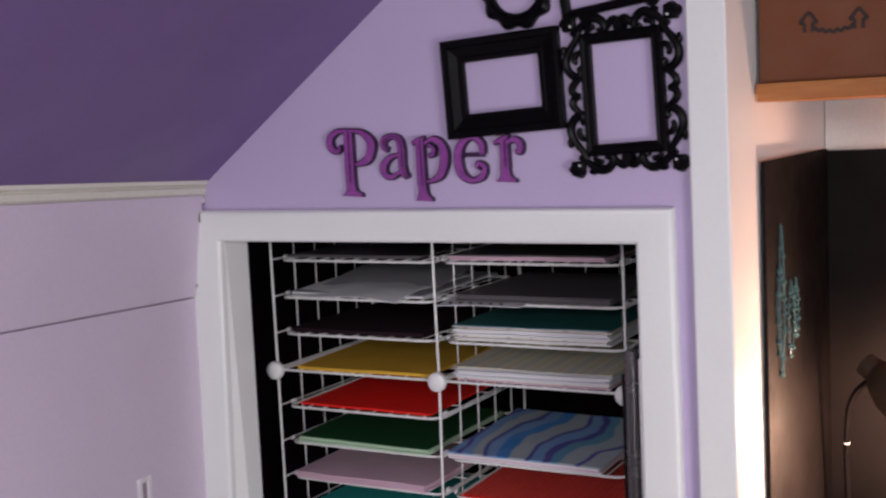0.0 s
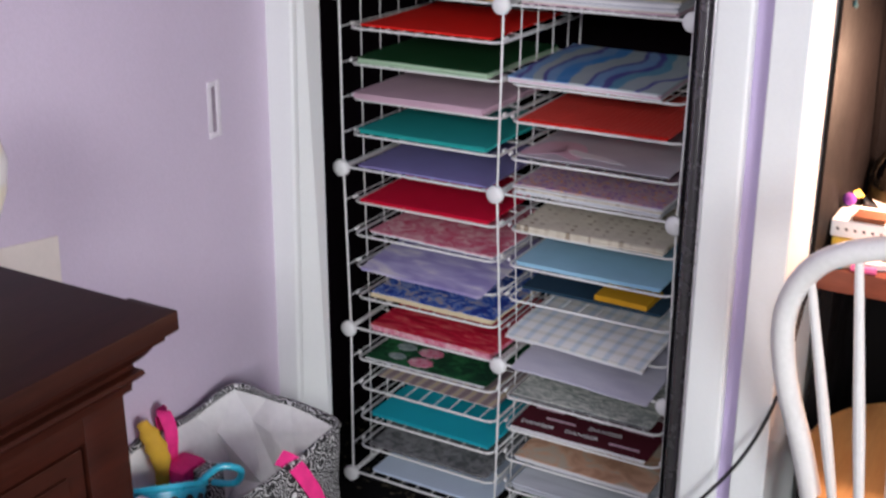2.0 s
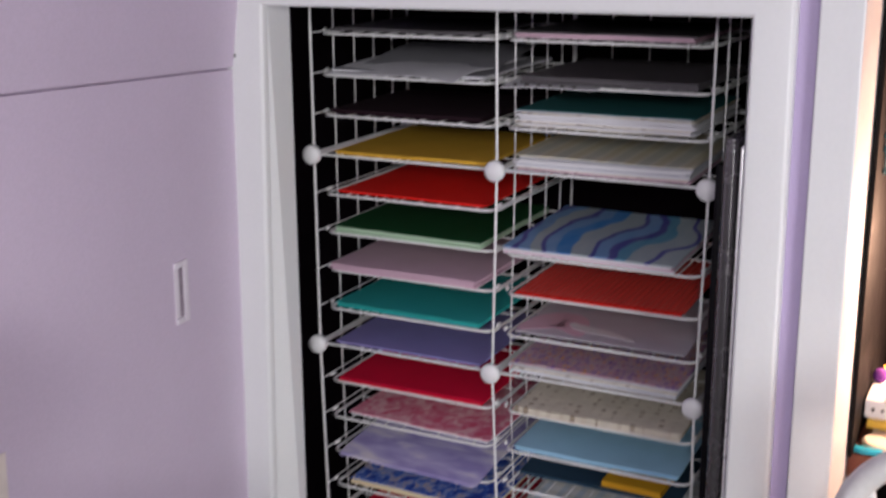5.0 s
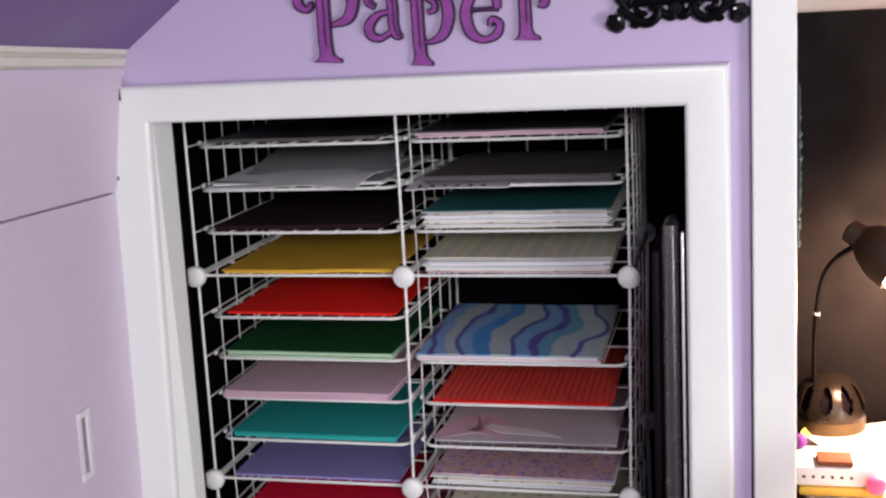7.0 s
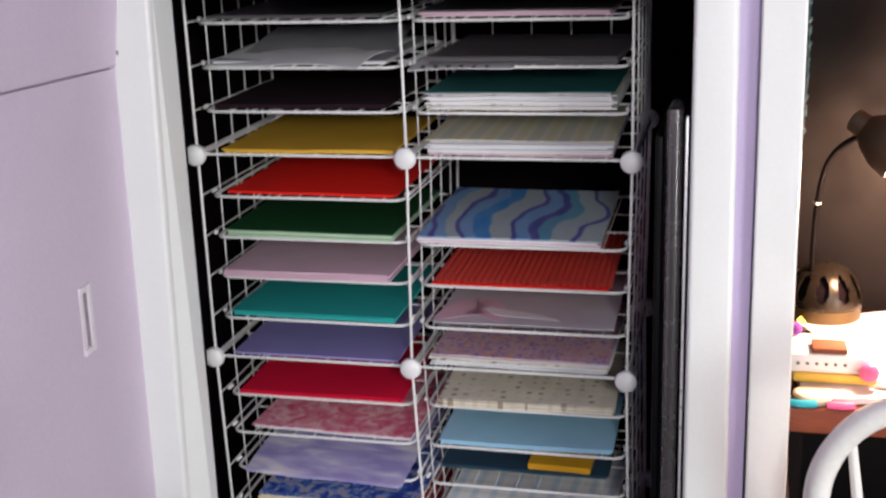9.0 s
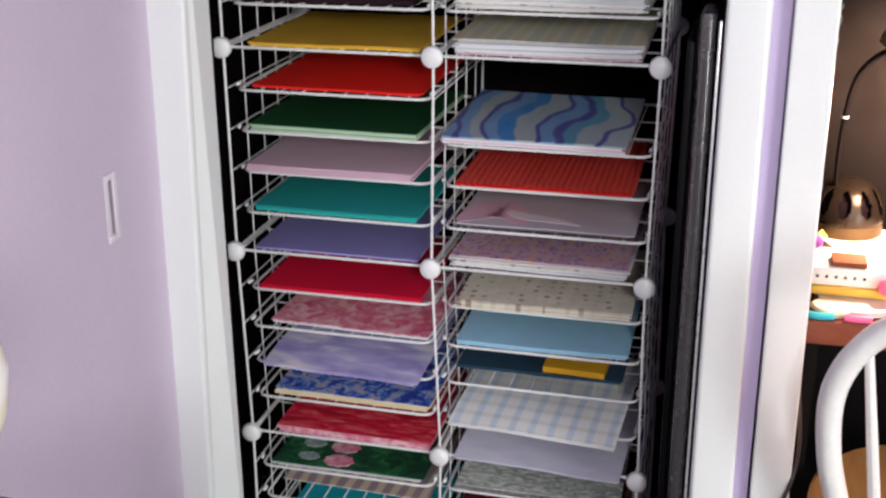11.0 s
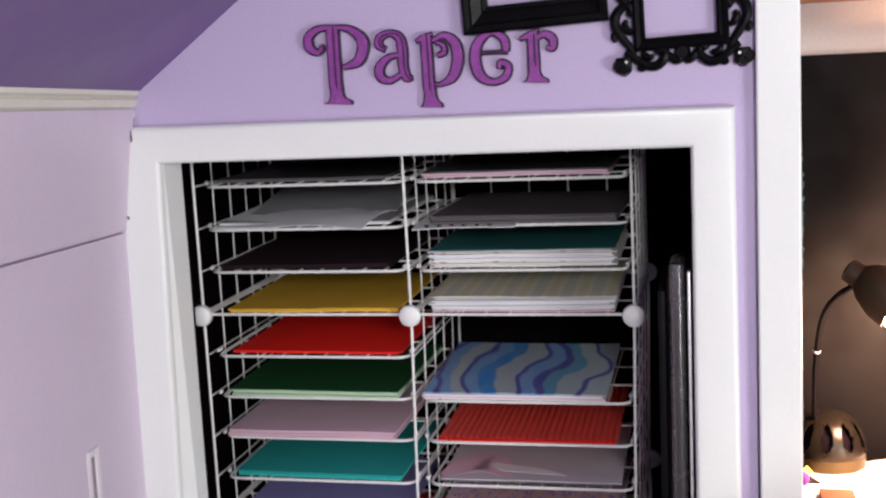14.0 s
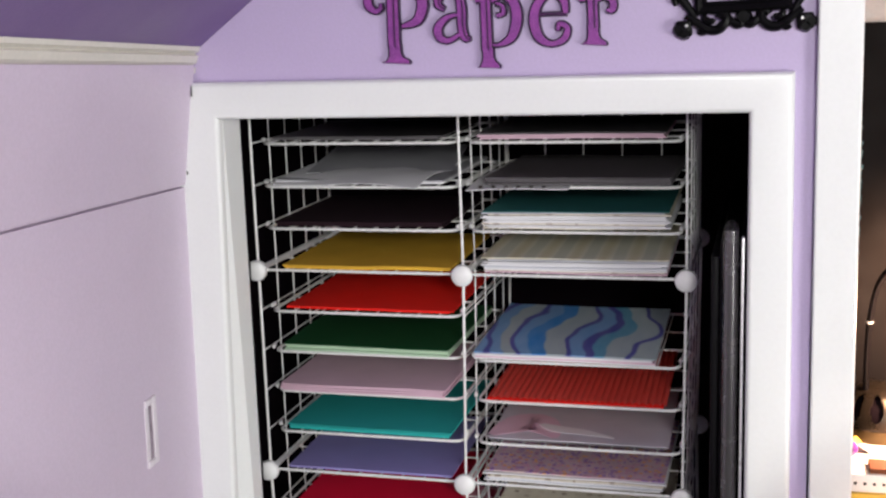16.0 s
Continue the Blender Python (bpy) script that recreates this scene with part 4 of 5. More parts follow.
def rect_ring(bm, w, h, iw, ih, z_out, z_mid, steps):
    """A moulded rectangular frame in its own plane: x across, z up, out towards -y. steps: (share of width, height)."""
    rings = []
    for share, out in steps:
        a, b = w + (iw - w) * share, h + (ih - h) * share
        rings.append([bm.verts.new((x * a / 2, -out, z * b / 2)) for x, z in ((-1, -1), (1, -1), (1, 1), (-1, 1))])
    rings.append(rings[0])
    for a, b in zip(rings, rings[1:]):
        for j in range(4):
            bm.faces.new((a[j], a[(j + 1) % 4], b[(j + 1) % 4], b[j]))


def picture_frame(at, turn, label):
    ob = thing("picture_frame", at, label, "picture frame", "black frames on the wall", turn=(0, turn, 0))
    return ob


ob = picture_frame((0.253, FY, 1.672), -2.9, "plain black empty wooden picture frame with stepped moulding")
bm = bmesh.new()
rect_ring(bm, 0.203, 0.156, 0.132, 0.082, 0, 0, [(0.362, 0), (0.362, 0.0145), (0.75, 0.010), (0.82, 0.012), (1, 0.011), (1, 0)])
part("inner_lip", bm, BLACKP, ob, local=True, smooth=False)
bm = bmesh.new()
rect_ring(bm, 0.203, 0.156, 0.132, 0.082, 0, 0, [(0, 0), (0, 0.016), (0.12, 0.020), (0.30, 0.019), (0.36, 0.015), (0.36, 0)])
part("moulding", bm, BLACKP, ob, local=True, smooth=False)

ob = picture_frame((0.453, FY, 1.649), -2.2, "ornate black empty picture frame with openwork scrolls")
bm = bmesh.new()
rect_ring(bm, 0.128, 0.184, 0.096, 0.150, 0, 0, [(0, 0), (0, 0.012), (0.25, 0.016), (0.6, 0.013), (0.8, 0.015), (1, 0.012), (1, 0)])
part("moulding", bm, BLACKP, ob, local=True, smooth=False)
for sx in (-1, 1):
    for sz in (-1, 1):
        bm = bmesh.new()
        x, z = sx * 0.080, sz * 0.109
        box((x - 0.011, -0.013, z - 0.011), (x + 0.011, -0.001, z + 0.011), 0.003, bm)
        rod(bm, (x + sx * 0.007, -0.001, z + sz * 0.001), (x + sx * 0.007, -0.016, z + sz * 0.001), 0.009, 0.006, 12)
        rod(bm, (x, -0.001, z + sz * 0.007), (x, -0.016, z + sz * 0.007), 0.009, 0.006, 12)
        part("corner", bm, BLACKP, ob, local=True)
        bm = bmesh.new()
        rod(bm, (x - sx * 0.004, -0.0128, z - sz * 0.004), (x - sx * 0.004, -0.0146, z - sz * 0.004), 0.0022, 0.0016, 10)
        part("screw", bm, CHROME, ob, "bright screw head", local=True)
SCROLL_RUN = [(0.002, 0.096), (0.009, 0.084), (0.019, 0.070), (0.026, 0.056), (0.025, 0.042), (0.016, 0.031), (0.006, 0.029), (0.003, 0.037), (0.008, 0.042)]
SCROLL_MID = [(0.006, 0.027), (0.014, 0.021), (0.020, 0.012), (0.018, 0.004), (0.008, 0.0)]
SCROLL_LEAF = [(0.002, 0.066), (0.009, 0.063), (0.013, 0.054), (0.009, 0.049)]
SCROLL_SPUR = [(0.024, 0.060), (0.029, 0.068), (0.027, 0.077)]
for s in (-1, 1):
    for half in (-1, 1):
        for name, pts, thick in (("scroll", SCROLL_RUN, 0.0062), ("scroll", SCROLL_MID, 0.0056), ("leaf", SCROLL_LEAF, 0.0044), ("leaf", SCROLL_SPUR, 0.0040)):
            side = smooth_line([(s * (0.062 + u), -0.008, half * v) for u, v in pts], 5)
            top = smooth_line([(half * v * 0.80, -0.008, s * (0.090 + u * 0.9)) for u, v in pts], 5)
            for line in (side, top):
                n = len(line) - 1
                part(name, tube(bmesh.new(), line, [thick * (0.72 + 0.4 * math.sin(math.pi * i / n)) for i in range(n + 1)], 8), BLACKP, ob, local=True)
    bm = bmesh.new()
    rod(bm, (0, -0.002, s * 0.098), (0, -0.015, s * 0.098), 0.012, 0.008, 12)
    part("boss", bm, BLACKP, ob, local=True)

ob = picture_frame((0.284, FY, 1.816), 0, "small round black empty frame with scalloped rim")
bm = bmesh.new()
rings = []
for share, out in ((0, 0), (0, 0.010), (0.3, 0.016), (0.6, 0.015), (0.6, 0)):
    ring = []
    for j in range(72):
        a = 2 * math.pi * j / 72
        ro = 0.060 + 0.0035 * math.cos(10 * a)
        r = ro + (0.037 - ro) * share
        ring.append(bm.verts.new((r * math.cos(a), -out, r * math.sin(a))))
    rings.append(ring)
rings.append(rings[0])
for a, b in zip(rings, rings[1:]):
    for j in range(72):
        bm.faces.new((a[j], a[(j + 1) % 72], b[(j + 1) % 72], b[j]))
part("moulding", bm, BLACKP, ob, local=True)
bm = bmesh.new()
tube(bm, [(0.0418 * math.cos(a), -0.008, 0.0418 * math.sin(a)) for a in (2 * math.pi * j / 48 for j in range(48))], 0.0044, 8, True)
part("inner_lip", bm, BLACKP, ob, local=True)

ob = picture_frame((0.424, FY, 1.852), -7, "black empty picture frame hung above the ornate one")
bm = bmesh.new()
rect_ring(bm, 0.150, 0.165, 0.122, 0.138, 0, 0, [(0, 0), (0, 0.010), (0.3, 0.014), (0.7, 0.010), (1, 0.009), (1, 0)])
part("moulding", bm, BLACKP, ob, local=True, smooth=False)
bm = bmesh.new()
rod(bm, (0.066, -0.001, -0.078), (0.066, -0.014, -0.078), 0.012, 0.009, 12)
part("corner", bm, BLACKP, ob, local=True)

# ---- desk recess: desk, board, lamp and clutter ----
DZ = 0.75
desk = thing("desk", (1.05, 0.2, 0), "red-brown wooden desk with dark base", "desk")
part("desktop", box((0.6155, -0.03, DZ - 0.042), (1.75, 0.44, DZ), 0.004), REDWOOD, desk)
part("side_panel", box((0.628, 0.02, 0), (0.650, 0.43, DZ - 0.042)), BOARD, desk, "dark side panel")
part("side_panel", box((1.70, 0.02, 0), (1.725, 0.43, DZ - 0.042)), BOARD, desk, "dark side panel")
part("modesty_panel", box((0.650, 0.40, 0.02), (1.70, 0.42, DZ - 0.042)), BOARD, desk, "dark back panel")

fold = thing("display_board", (0.9, 0.4, DZ), "black folding display board standing on the desk", "board")
part("side_panel", box((0.6165, -0.045, DZ), (0.6225, 0.43, 1.533)), BOARD, fold, smooth=False)
part("back_panel", box((0.6165, 0.4305, DZ), (1.74, 0.437, 1.530)), BOARD, fold, smooth=False)

# string of teal beads hung on the board
def necklace(y, z, drop, swing, seed):
    r = random.Random(seed)
    pts = smooth_line([(0.626, y, z), (0.627, y - swing, z - drop * 0.45), (0.626, y - swing * 0.3, z - drop), (0.628, y + swing * 0.6, z - drop * 0.55), (0.627, y + 0.002, z - 0.004)], 7)
    ob = thing("bead_necklace", (0.626, y, z - drop), "string of teal beads hanging on the black board", "necklace", "necklaces on the board")
    part("cord", tube(bmesh.new(), pts, 0.0014, 6), TEALBEAD, ob)
    for p in pts[3:-3:2]:
        bm = bmesh.new()
        bmesh.ops.create_icosphere(bm, subdivisions=1, radius=0.0035 + 0.002 * r.random(), matrix=Matrix.Translation(p))
        part("bead", bm, TEALBEAD, ob)


necklace(0.035, 1.43, 0.25, 0.018, 1)
necklace(0.03, 1.365, 0.15, 0.026, 2)
necklace(0.10, 1.33, 0.13, 0.022, 3)
necklace(0.135, 1.33, 0.10, 0.014, 4)

lamp = thing("desk_lamp", (0.697, 0.355, DZ), "bronze gooseneck desk lamp, switched on", "lamp")
LB = (0.697, 0.355, DZ + 0.004)
bm = bmesh.new()
lathe(bm, [(0.060, 0.0), (0.070, 0.002), (0.072, 0.010), (0.068, 0.015), (0.050, 0.016)], LB, 48)
base = part("base", bm, CHROME, lamp, "bright metal foot")
bm = bmesh.new()
lathe(bm, [(0.055, 0.0155), (0.0672, 0.016), (0.0668, 0.046), (0.055, 0.0475)], LB, 48)
part("band", bm, BRASS, base, "dull brass band")
# domed cover, pierced by slots
prof = smooth_line([(0.0672, 0.047), (0.0685, 0.053), (0.066, 0.070), (0.059, 0.089), (0.046, 0.107), (0.026, 0.119), (0.004, 0.123)], 5)
bm = bmesh.new()
SEG = 96
rings = [[bm.verts.new((LB[0] + r * math.cos(2 * math.pi * j / SEG), LB[1] + r * math.sin(2 * math.pi * j / SEG), LB[2] + z)) for j in range(SEG)] for r, z in prof]
for i in range(len(rings) - 1):
    for j in range(SEG):
        z, a = (prof[i][1] + prof[i + 1][1]) / 2, (j + 0.5) * 360 / SEG
        off = ((a + 7) % 36 - 18) / 10.5
        if off * off + ((z - 0.086) / 0.024) ** 2 > 1:
            bm.faces.new((rings[i][j], rings[i][(j + 1) % SEG], rings[i + 1][(j + 1) % SEG], rings[i + 1][j]))
bmesh.ops.delete(bm, geom=[v for v in bm.verts if not v.link_faces], context="VERTS")
bmesh.ops.recalc_face_normals(bm, faces=bm.faces[:])
bmesh.ops.solidify(bm, geom=bm.faces[:], thickness=0.002)
part("dome", bm, BRONZE, base)
bm = bmesh.new()
lathe(bm, [(0.056, 0.0475), (0.056, 0.066), (0.050, 0.083), (0.036, 0.100), (0.016, 0.110)], LB, 32)
part("core", bm, CLOSET, base, "dark inside")
neck = smooth_line([(0.673, 0.335, DZ + 0.09), (0.671, 0.325, 0.92), (0.673, 0.31, 1.0), (0.682, 0.29, 1.07), (0.702, 0.262, 1.112), (0.732, 0.236, 1.140)], 8)
part("neck", tube(bmesh.new(), neck, 0.0055, 10), BLACKP, lamp)
bm = bmesh.new()
bmesh.ops.create_uvsphere(bm, u_segments=12, v_segments=8, radius=0.0062, matrix=Matrix.Translation((0.673, 0.310, 1.002)))
part("joint", bm, CHROME, lamp)
# shade: a cone whose mouth turns down and away
bm = bmesh.new()
lathe(bm, [(0.010, 0.070), (0.020, 0.066), (0.022, 0.044), (0.034, 0.030), (0.048, 0.0), (0.052, -0.032), (0.050, -0.032), (0.046, 0.0), (0.032, 0.027), (0.004, 0.030)], (0, 0, 0), 28)
shade_pose = Matrix.Translation((0.772, 0.217, 1.132)) @ Vector((-0.80, 0.30, 0.52)).to_track_quat("Z", "Y").to_matrix().to_4x4()
bmesh.ops.transform(bm, verts=bm.verts[:], matrix=shade_pose)
part("shade", bm, DARKMETAL, lamp)
bm = bmesh.new()
bmesh.ops.create_uvsphere(bm, u_segments=16, v_segments=12, radius=0.034, matrix=Matrix.Translation(BULB_AT))
part("bulb", bm, GLOW, lamp, "glowing bulb")

# clutter on the desk
def desk_item(name, bm, mat, label, category, smooth=True, group=""):
    return solo(name, bm, mat, label, category, smooth=smooth, group=group)


for i, (x, y, w, d, a, h) in enumerate(((0.74, 0.14, 0.22, 0.28, 8, 0.010), (0.90, 0.15, 0.22, 0.28, -14, 0.014), (0.80, 0.23, 0.21, 0.27, 25, 0.006))):
    ob = thing("paper_sheet", (x, y, DZ + 0.0005 + 0.0105 * (i == 2) + 0.012 * (i > 0)), "white loose papers under the lamp", "paper", "papers on the desk", turn=(0, 0, a))
    bm = sheet_mesh(w, d, h if i != 2 else 0.002, i * 3.3, 0.002, 0)
    bmesh.ops.translate(bm, verts=bm.verts[:], vec=(0, -d / 2, 0.002))
    part("sheet", bm, SHEET, ob, local=True)
tray = thing("plastic_tray", (0.695, 0.09, DZ + 0.014), "white plastic tray with round holes and yellow base", "tray")
part("rim", box((0.625, 0.05, DZ + 0.030), (0.755, 0.15, DZ + 0.062), 0.004), PLASTIC, tray)
part("base", box((0.630, 0.046, DZ + 0.014), (0.760, 0.155, DZ + 0.0297), 0.004), NOTEYEL, tray, "yellow base")
for i in range(6):
    bm = bmesh.new()
    rod(bm, (0.638 + i * 0.0147, 0.0495, DZ + 0.046), (0.638 + i * 0.0147, 0.052, DZ + 0.046), 0.0028, seg=10)
    part("hole", bm, RUBBER, tray, "dark hole")
bm = bmesh.new()
bmesh.ops.create_uvsphere(bm, u_segments=16, v_segments=10, radius=0.016, matrix=Matrix.Translation((0.748, 0.038, DZ + 0.040)) @ Matrix.Diagonal((1, 0.8, 1, 1)))
desk_item("pompom", bm, NOTEPINK, "pink round knob of a craft tool beside the tray", "craft tool")
bm = bmesh.new()
bmesh.ops.create_uvsphere(bm, u_segments=18, v_segments=12, radius=0.012, matrix=Matrix.Translation((0.636, 0.138, DZ + 0.0742)))
desk_item("yarn_ball", bm, NOTEPURP, "small purple yarn ball on the tray", "yarn ball")
for x, c, w in ((0.643, TURQ, "turquoise"), (0.700, NOTEPINK, "pink")):
    bm = bmesh.new()
    tube(bm, smooth_line([(x - 0.018, -0.022, DZ + 0.006), (x, -0.026, DZ + 0.0065), (x + 0.022, -0.022, DZ + 0.006)], 5), 0.006, 10)
    desk_item("marker", bm, c, w + " marker pen lying on the desk", "marker")
bm = box((0.66, 0.052, DZ + 0.0625), (0.715, 0.10, DZ + 0.072), 0.002)
desk_item("note_pad", bm, CARDBOARD, "small brown note pad on the tray", "note pad")
for x0, z0, h in ((0.815, 1.445, 0.03), (0.818, 1.395, 0.028), (0.842, 1.13, 0.17)):
    desk_item("pinned_note", box((x0, 0.4275, z0), (x0 + 0.07, 0.430, z0 + h), 0.0005), SHEET, "white paper note pinned to the black board", "note", False, "notes on the board")

# a yellow card and a cream pad round the tray
def curl(points, depth, t=0.0008):
    """A bent sheet: a line in x and z, drawn out along y."""
    bm = bmesh.new()
    line = smooth_line(points, 6)
    low = [Vector((q[0], q[1], q[2])) for q in line]
    prism(bm, low + [q + Vector((0, 0, t)) for q in reversed(low)], (0.008, depth, 0))
    return bm


desk_item("yellow_card", curl([(0.648, 0.152, DZ + 0.0735), (0.643, 0.152, DZ + 0.078), (0.638, 0.152, DZ + 0.084)], 0.02), NOTEYEL, "yellow card leaning up behind the tray", "card")
bm = bmesh.new()
lathe(bm, [(0.002, 0.0), (0.030, 0.0), (0.034, 0.004), (0.034, 0.009), (0.030, 0.013), (0.002, 0.014)], (0.664, 0.012, DZ + 0.0005), 28)
desk_item("round_pad", bm, CARD, "round cream pad before the tray", "pad")

# shelf and cardboard box above
solo("wall_shelf", box((0.6155, -0.06, 1.624), (1.75, 0.455, 1.652), 0.002), SHELFWOOD, "orange pine shelf board across the recess", "shelf")
cb = thing("cardboard_box", (0.86, 0.13, 1.652), "brown cardboard carton on the shelf", "box")
part("carton", box((0.6175, -0.045, 1.6525), (1.13, 0.33, 1.98), 0.003), CARDBOARD, cb)
for x in (0.692, 0.764):
    bm = bmesh.new()
    z, y = 1.724, -0.0456
    edge = [(x - 0.006, z), (x - 0.006, z + 0.014), (x - 0.013, z + 0.014), (x, z + 0.030), (x + 0.013, z + 0.014), (x + 0.006, z + 0.014), (x + 0.006, z)]
    for p, q in zip(edge, edge[1:]):
        rod(bm, (p[0], y, p[1]), (q[0], y, q[1]), 0.0024, 0.0024, 6)
    part("arrow_mark", bm, INK, cb, "printed up arrow", smooth=False)
bm = bmesh.new()
tube(bm, [(0.698 + 0.060 * i / 30, -0.0456, 1.729 - 0.006 * math.sin(math.pi * i / 30) + 0.0022 * math.sin(i * 1.15)) for i in range(31)], 0.0026, 6)
part("print_bar", bm, INK, cb, "printed wavy bar")

# ---- chair ----
chair = thing("windsor_chair", (0.865, -0.06, 0), "white hoop-back wooden chair with honey pine seat", "chair")
bm = bmesh.new()
SX, SY, RX, RY, SZ = 0.865, -0.06, 0.228, 0.245, 0.445
rings = []
for r, z in ((0.70, -0.020), (0.93, -0.016), (1.0, -0.004), (1.0, 0.006), (0.97, 0.014), (0.80, 0.012), (0.5, 0.006), (0.02, 0.004)):
    rings.append([bm.verts.new((SX + RX * r * math.copysign(abs(math.cos(a)) ** 0.85, math.cos(a)), SY + RY * r * math.copysign(abs(math.sin(a)) ** 0.9, math.sin(a)), SZ + z)) for a in (2 * math.pi * j / 48 for j in range(48))])
for a, b in zip(rings, rings[1:]):
    for j in range(48):
        bm.faces.new((a[j], a[(j + 1) % 48], b[(j + 1) % 48], b[j]))
bm.faces.new(rings[0][::-1]), bm.faces.new(rings[-1])
part("seat", bm, PINE, chair, "honey pine seat")
HOOP = smooth_line([(0.692, -0.225, SZ), (0.672, -0.243, 0.54), (0.640, -0.270, 0.67), (0.636, -0.298, 0.79), (0.680, -0.322, 0.880), (0.765, -0.336, 0.924), (0.865, -0.340, 0.936),
                    (0.965, -0.336, 0.924), (1.05, -0.322, 0.880), (1.094, -0.298, 0.79), (1.090, -0.270, 0.67), (1.058, -0.243, 0.54), (1.038, -0.225, SZ)], 7)
part("hoop", tube(bmesh.new(), HOOP, 0.0175, 12), WHITE_CHAIR, chair)
for i in range(7):
    u = i / 6
    xb = 0.730 + u * 0.270
    yb = SY - RY * 0.95 * math.sqrt(max(0.05, 1 - ((xb - SX) / RX) ** 2))
    xt = 0.668 + u * 0.394
    near = min((p for p in HOOP if p[2] > 0.74), key=lambda p: abs(p[0] - xt))
    bm = bmesh.new()
    a, b = Vector((xb, yb, SZ + 0.01)), Vector((xt, near[1], near[2] - 0.004))
    tube(bm, [a, a.lerp(b, 0.35), a.lerp(b, 0.7), b], [0.0078, 0.0092, 0.0075, 0.006], 10)
    part("spindle", bm, WHITE_CHAIR, chair)
for sx in (-1, 1):
    for sy in (-1, 1):
        top = Vector((SX + sx * 0.135, SY + sy * 0.13, SZ - 0.018))
        low = Vector((SX + sx * 0.205, SY + sy * 0.20, 0.0))
        bm = bmesh.new()
        n = 14
        pts = [top.lerp(low, i / (n - 1)) for i in range(n)]
        rs = [0.015, 0.017, 0.021, 0.019, 0.015, 0.019, 0.021, 0.021, 0.018, 0.014, 0.018, 0.017, 0.014, 0.012]
        tube(bm, pts, rs, 12)
        part("leg", bm, WHITE_CHAIR, chair)
for sx in (-1, 1):
    bm = bmesh.new()
    rod(bm, (SX + sx * 0.17, SY - 0.165, 0.22), (SX + sx * 0.17, SY + 0.165, 0.22), 0.010, seg=10)
    part("stretcher", bm, WHITE_CHAIR, chair)
bm = bmesh.new()
rod(bm, (SX - 0.17, SY, 0.22), (SX + 0.17, SY, 0.22), 0.010, seg=10)
part("stretcher", bm, WHITE_CHAIR, chair)

chair.location += Vector((0.015, -0.04, 0))

# ---- power cord ----
bm = bmesh.new()
tube(bm, smooth_line([(0.50, -0.55, 0.006), (0.40, -0.40, 0.02), (0.37, -0.28, 0.14), (0.424, -0.235, 0.236), (0.511, -0.228, 0.352), (0.583, -0.225, 0.467), (0.622, -0.19, 0.58), (0.620, -0.10, 0.66), (0.618, -0.04, 0.70), (0.618, 0.05, 0.68), (0.618, 0.2, 0.6)], 8), 0.0032, 8)
solo("power_cord", bm, RUBBER, "black power cord hanging from the desk to the floor", "cord")

# ---- dresser ----
DX, DY, DT, DB = 0.163, -1.098, 0.970, -0.262
dr = thing("dresser", (-0.06, -1.5, 0), "dark cherry wood dresser with stepped cornice", "dresser")
part("top", box((DB, DY - 0.86, DT - 0.026), (DX, DY, DT), 0.002), DARKTOP, dr)
part("top_edge", box((0.093, DY - 0.866, DT - 0.024), (DX + 0.002, DY + 0.005, DT - 0.0003), 0.001), DARKTOP, dr)
bm = bmesh.new()
prof = [(0.0, 0.0), (0.0, 0.010), (-0.010, 0.012), (-0.016, 0.022), (-0.028, 0.034), (-0.036, 0.040), (-0.036, 0.046), (-0.026, 0.050), (-0.024, 0.056), (-0.028, 0.061), (-0.038, 0.064), (-0.040, 0.080)]
rings = []
for dx, dz in prof:
    x, y0, y1, z = DX - 0.008 + dx * 0.72, DY - 0.85 - dx * 0.72, DY - 0.008 + dx * 0.72, DT - 0.026 - dz * 0.8
    rings.append([bm.verts.new(p) for p in ((DB + 0.005, y1, z), (x, y1, z), (x, y0, z), (DB + 0.005, y0, z))])
for a, b in zip(rings, rings[1:]):
    for j in range(4):
        bm.faces.new((a[j], a[(j + 1) % 4], b[(j + 1) % 4], b[j]))
bm.faces.new(rings[0][::-1]), bm.faces.new(rings[-1])
part("cornice", bm, DARKWOOD, dr)
BX, BY0, BY1, BZ = DX - 0.041, DY - 0.815, DY - 0.046, DT - 0.089
part("body", box((DB + 0.007, BY0, 0.0), (BX - 0.012, BY1 - 0.002, BZ)), DARKWOOD, dr, smooth=False)
bm = bmesh.new()
for y0, y1, z0, z1 in ((BY1 - 0.06, BY1, 0.0, BZ), (BY0, BY0 + 0.06, 0.0, BZ), (BY0 + 0.06, BY1 - 0.06, BZ - 0.035, BZ), (BY0 + 0.06, BY1 - 0.06, 0.0, 0.09)):
    box((BX - 0.0115, y0, z0), (BX, y1, z1), 0.001, bm)
part("face_frame", bm, DARKWOOD, dr)
for i in range(4):
    z1 = BZ - 0.04 - i * 0.175
    bm = box((BX - 0.0118, BY0 + 0.064, z1 - 0.168), (BX - 0.003, BY1 - 0.064, z1), 0.002)
    box((BX - 0.003, BY0 + 0.09, z1 - 0.145), (BX + 0.001, BY1 - 0.09, z1 - 0.022), 0.0015, bm)
    drawer = part("drawer_front", bm, DARKWOOD, dr)
    for y in (BY0 + 0.2, BY1 - 0.2):
        bm = bmesh.new()
        rod(bm, (BX + 0.001, y, z1 - 0.085), (BX + 0.022, y, z1 - 0.085), 0.006, 0.013, 12)
        part("knob", bm, DARKMETAL, drawer, "dark metal knob")

bm = bmesh.new()
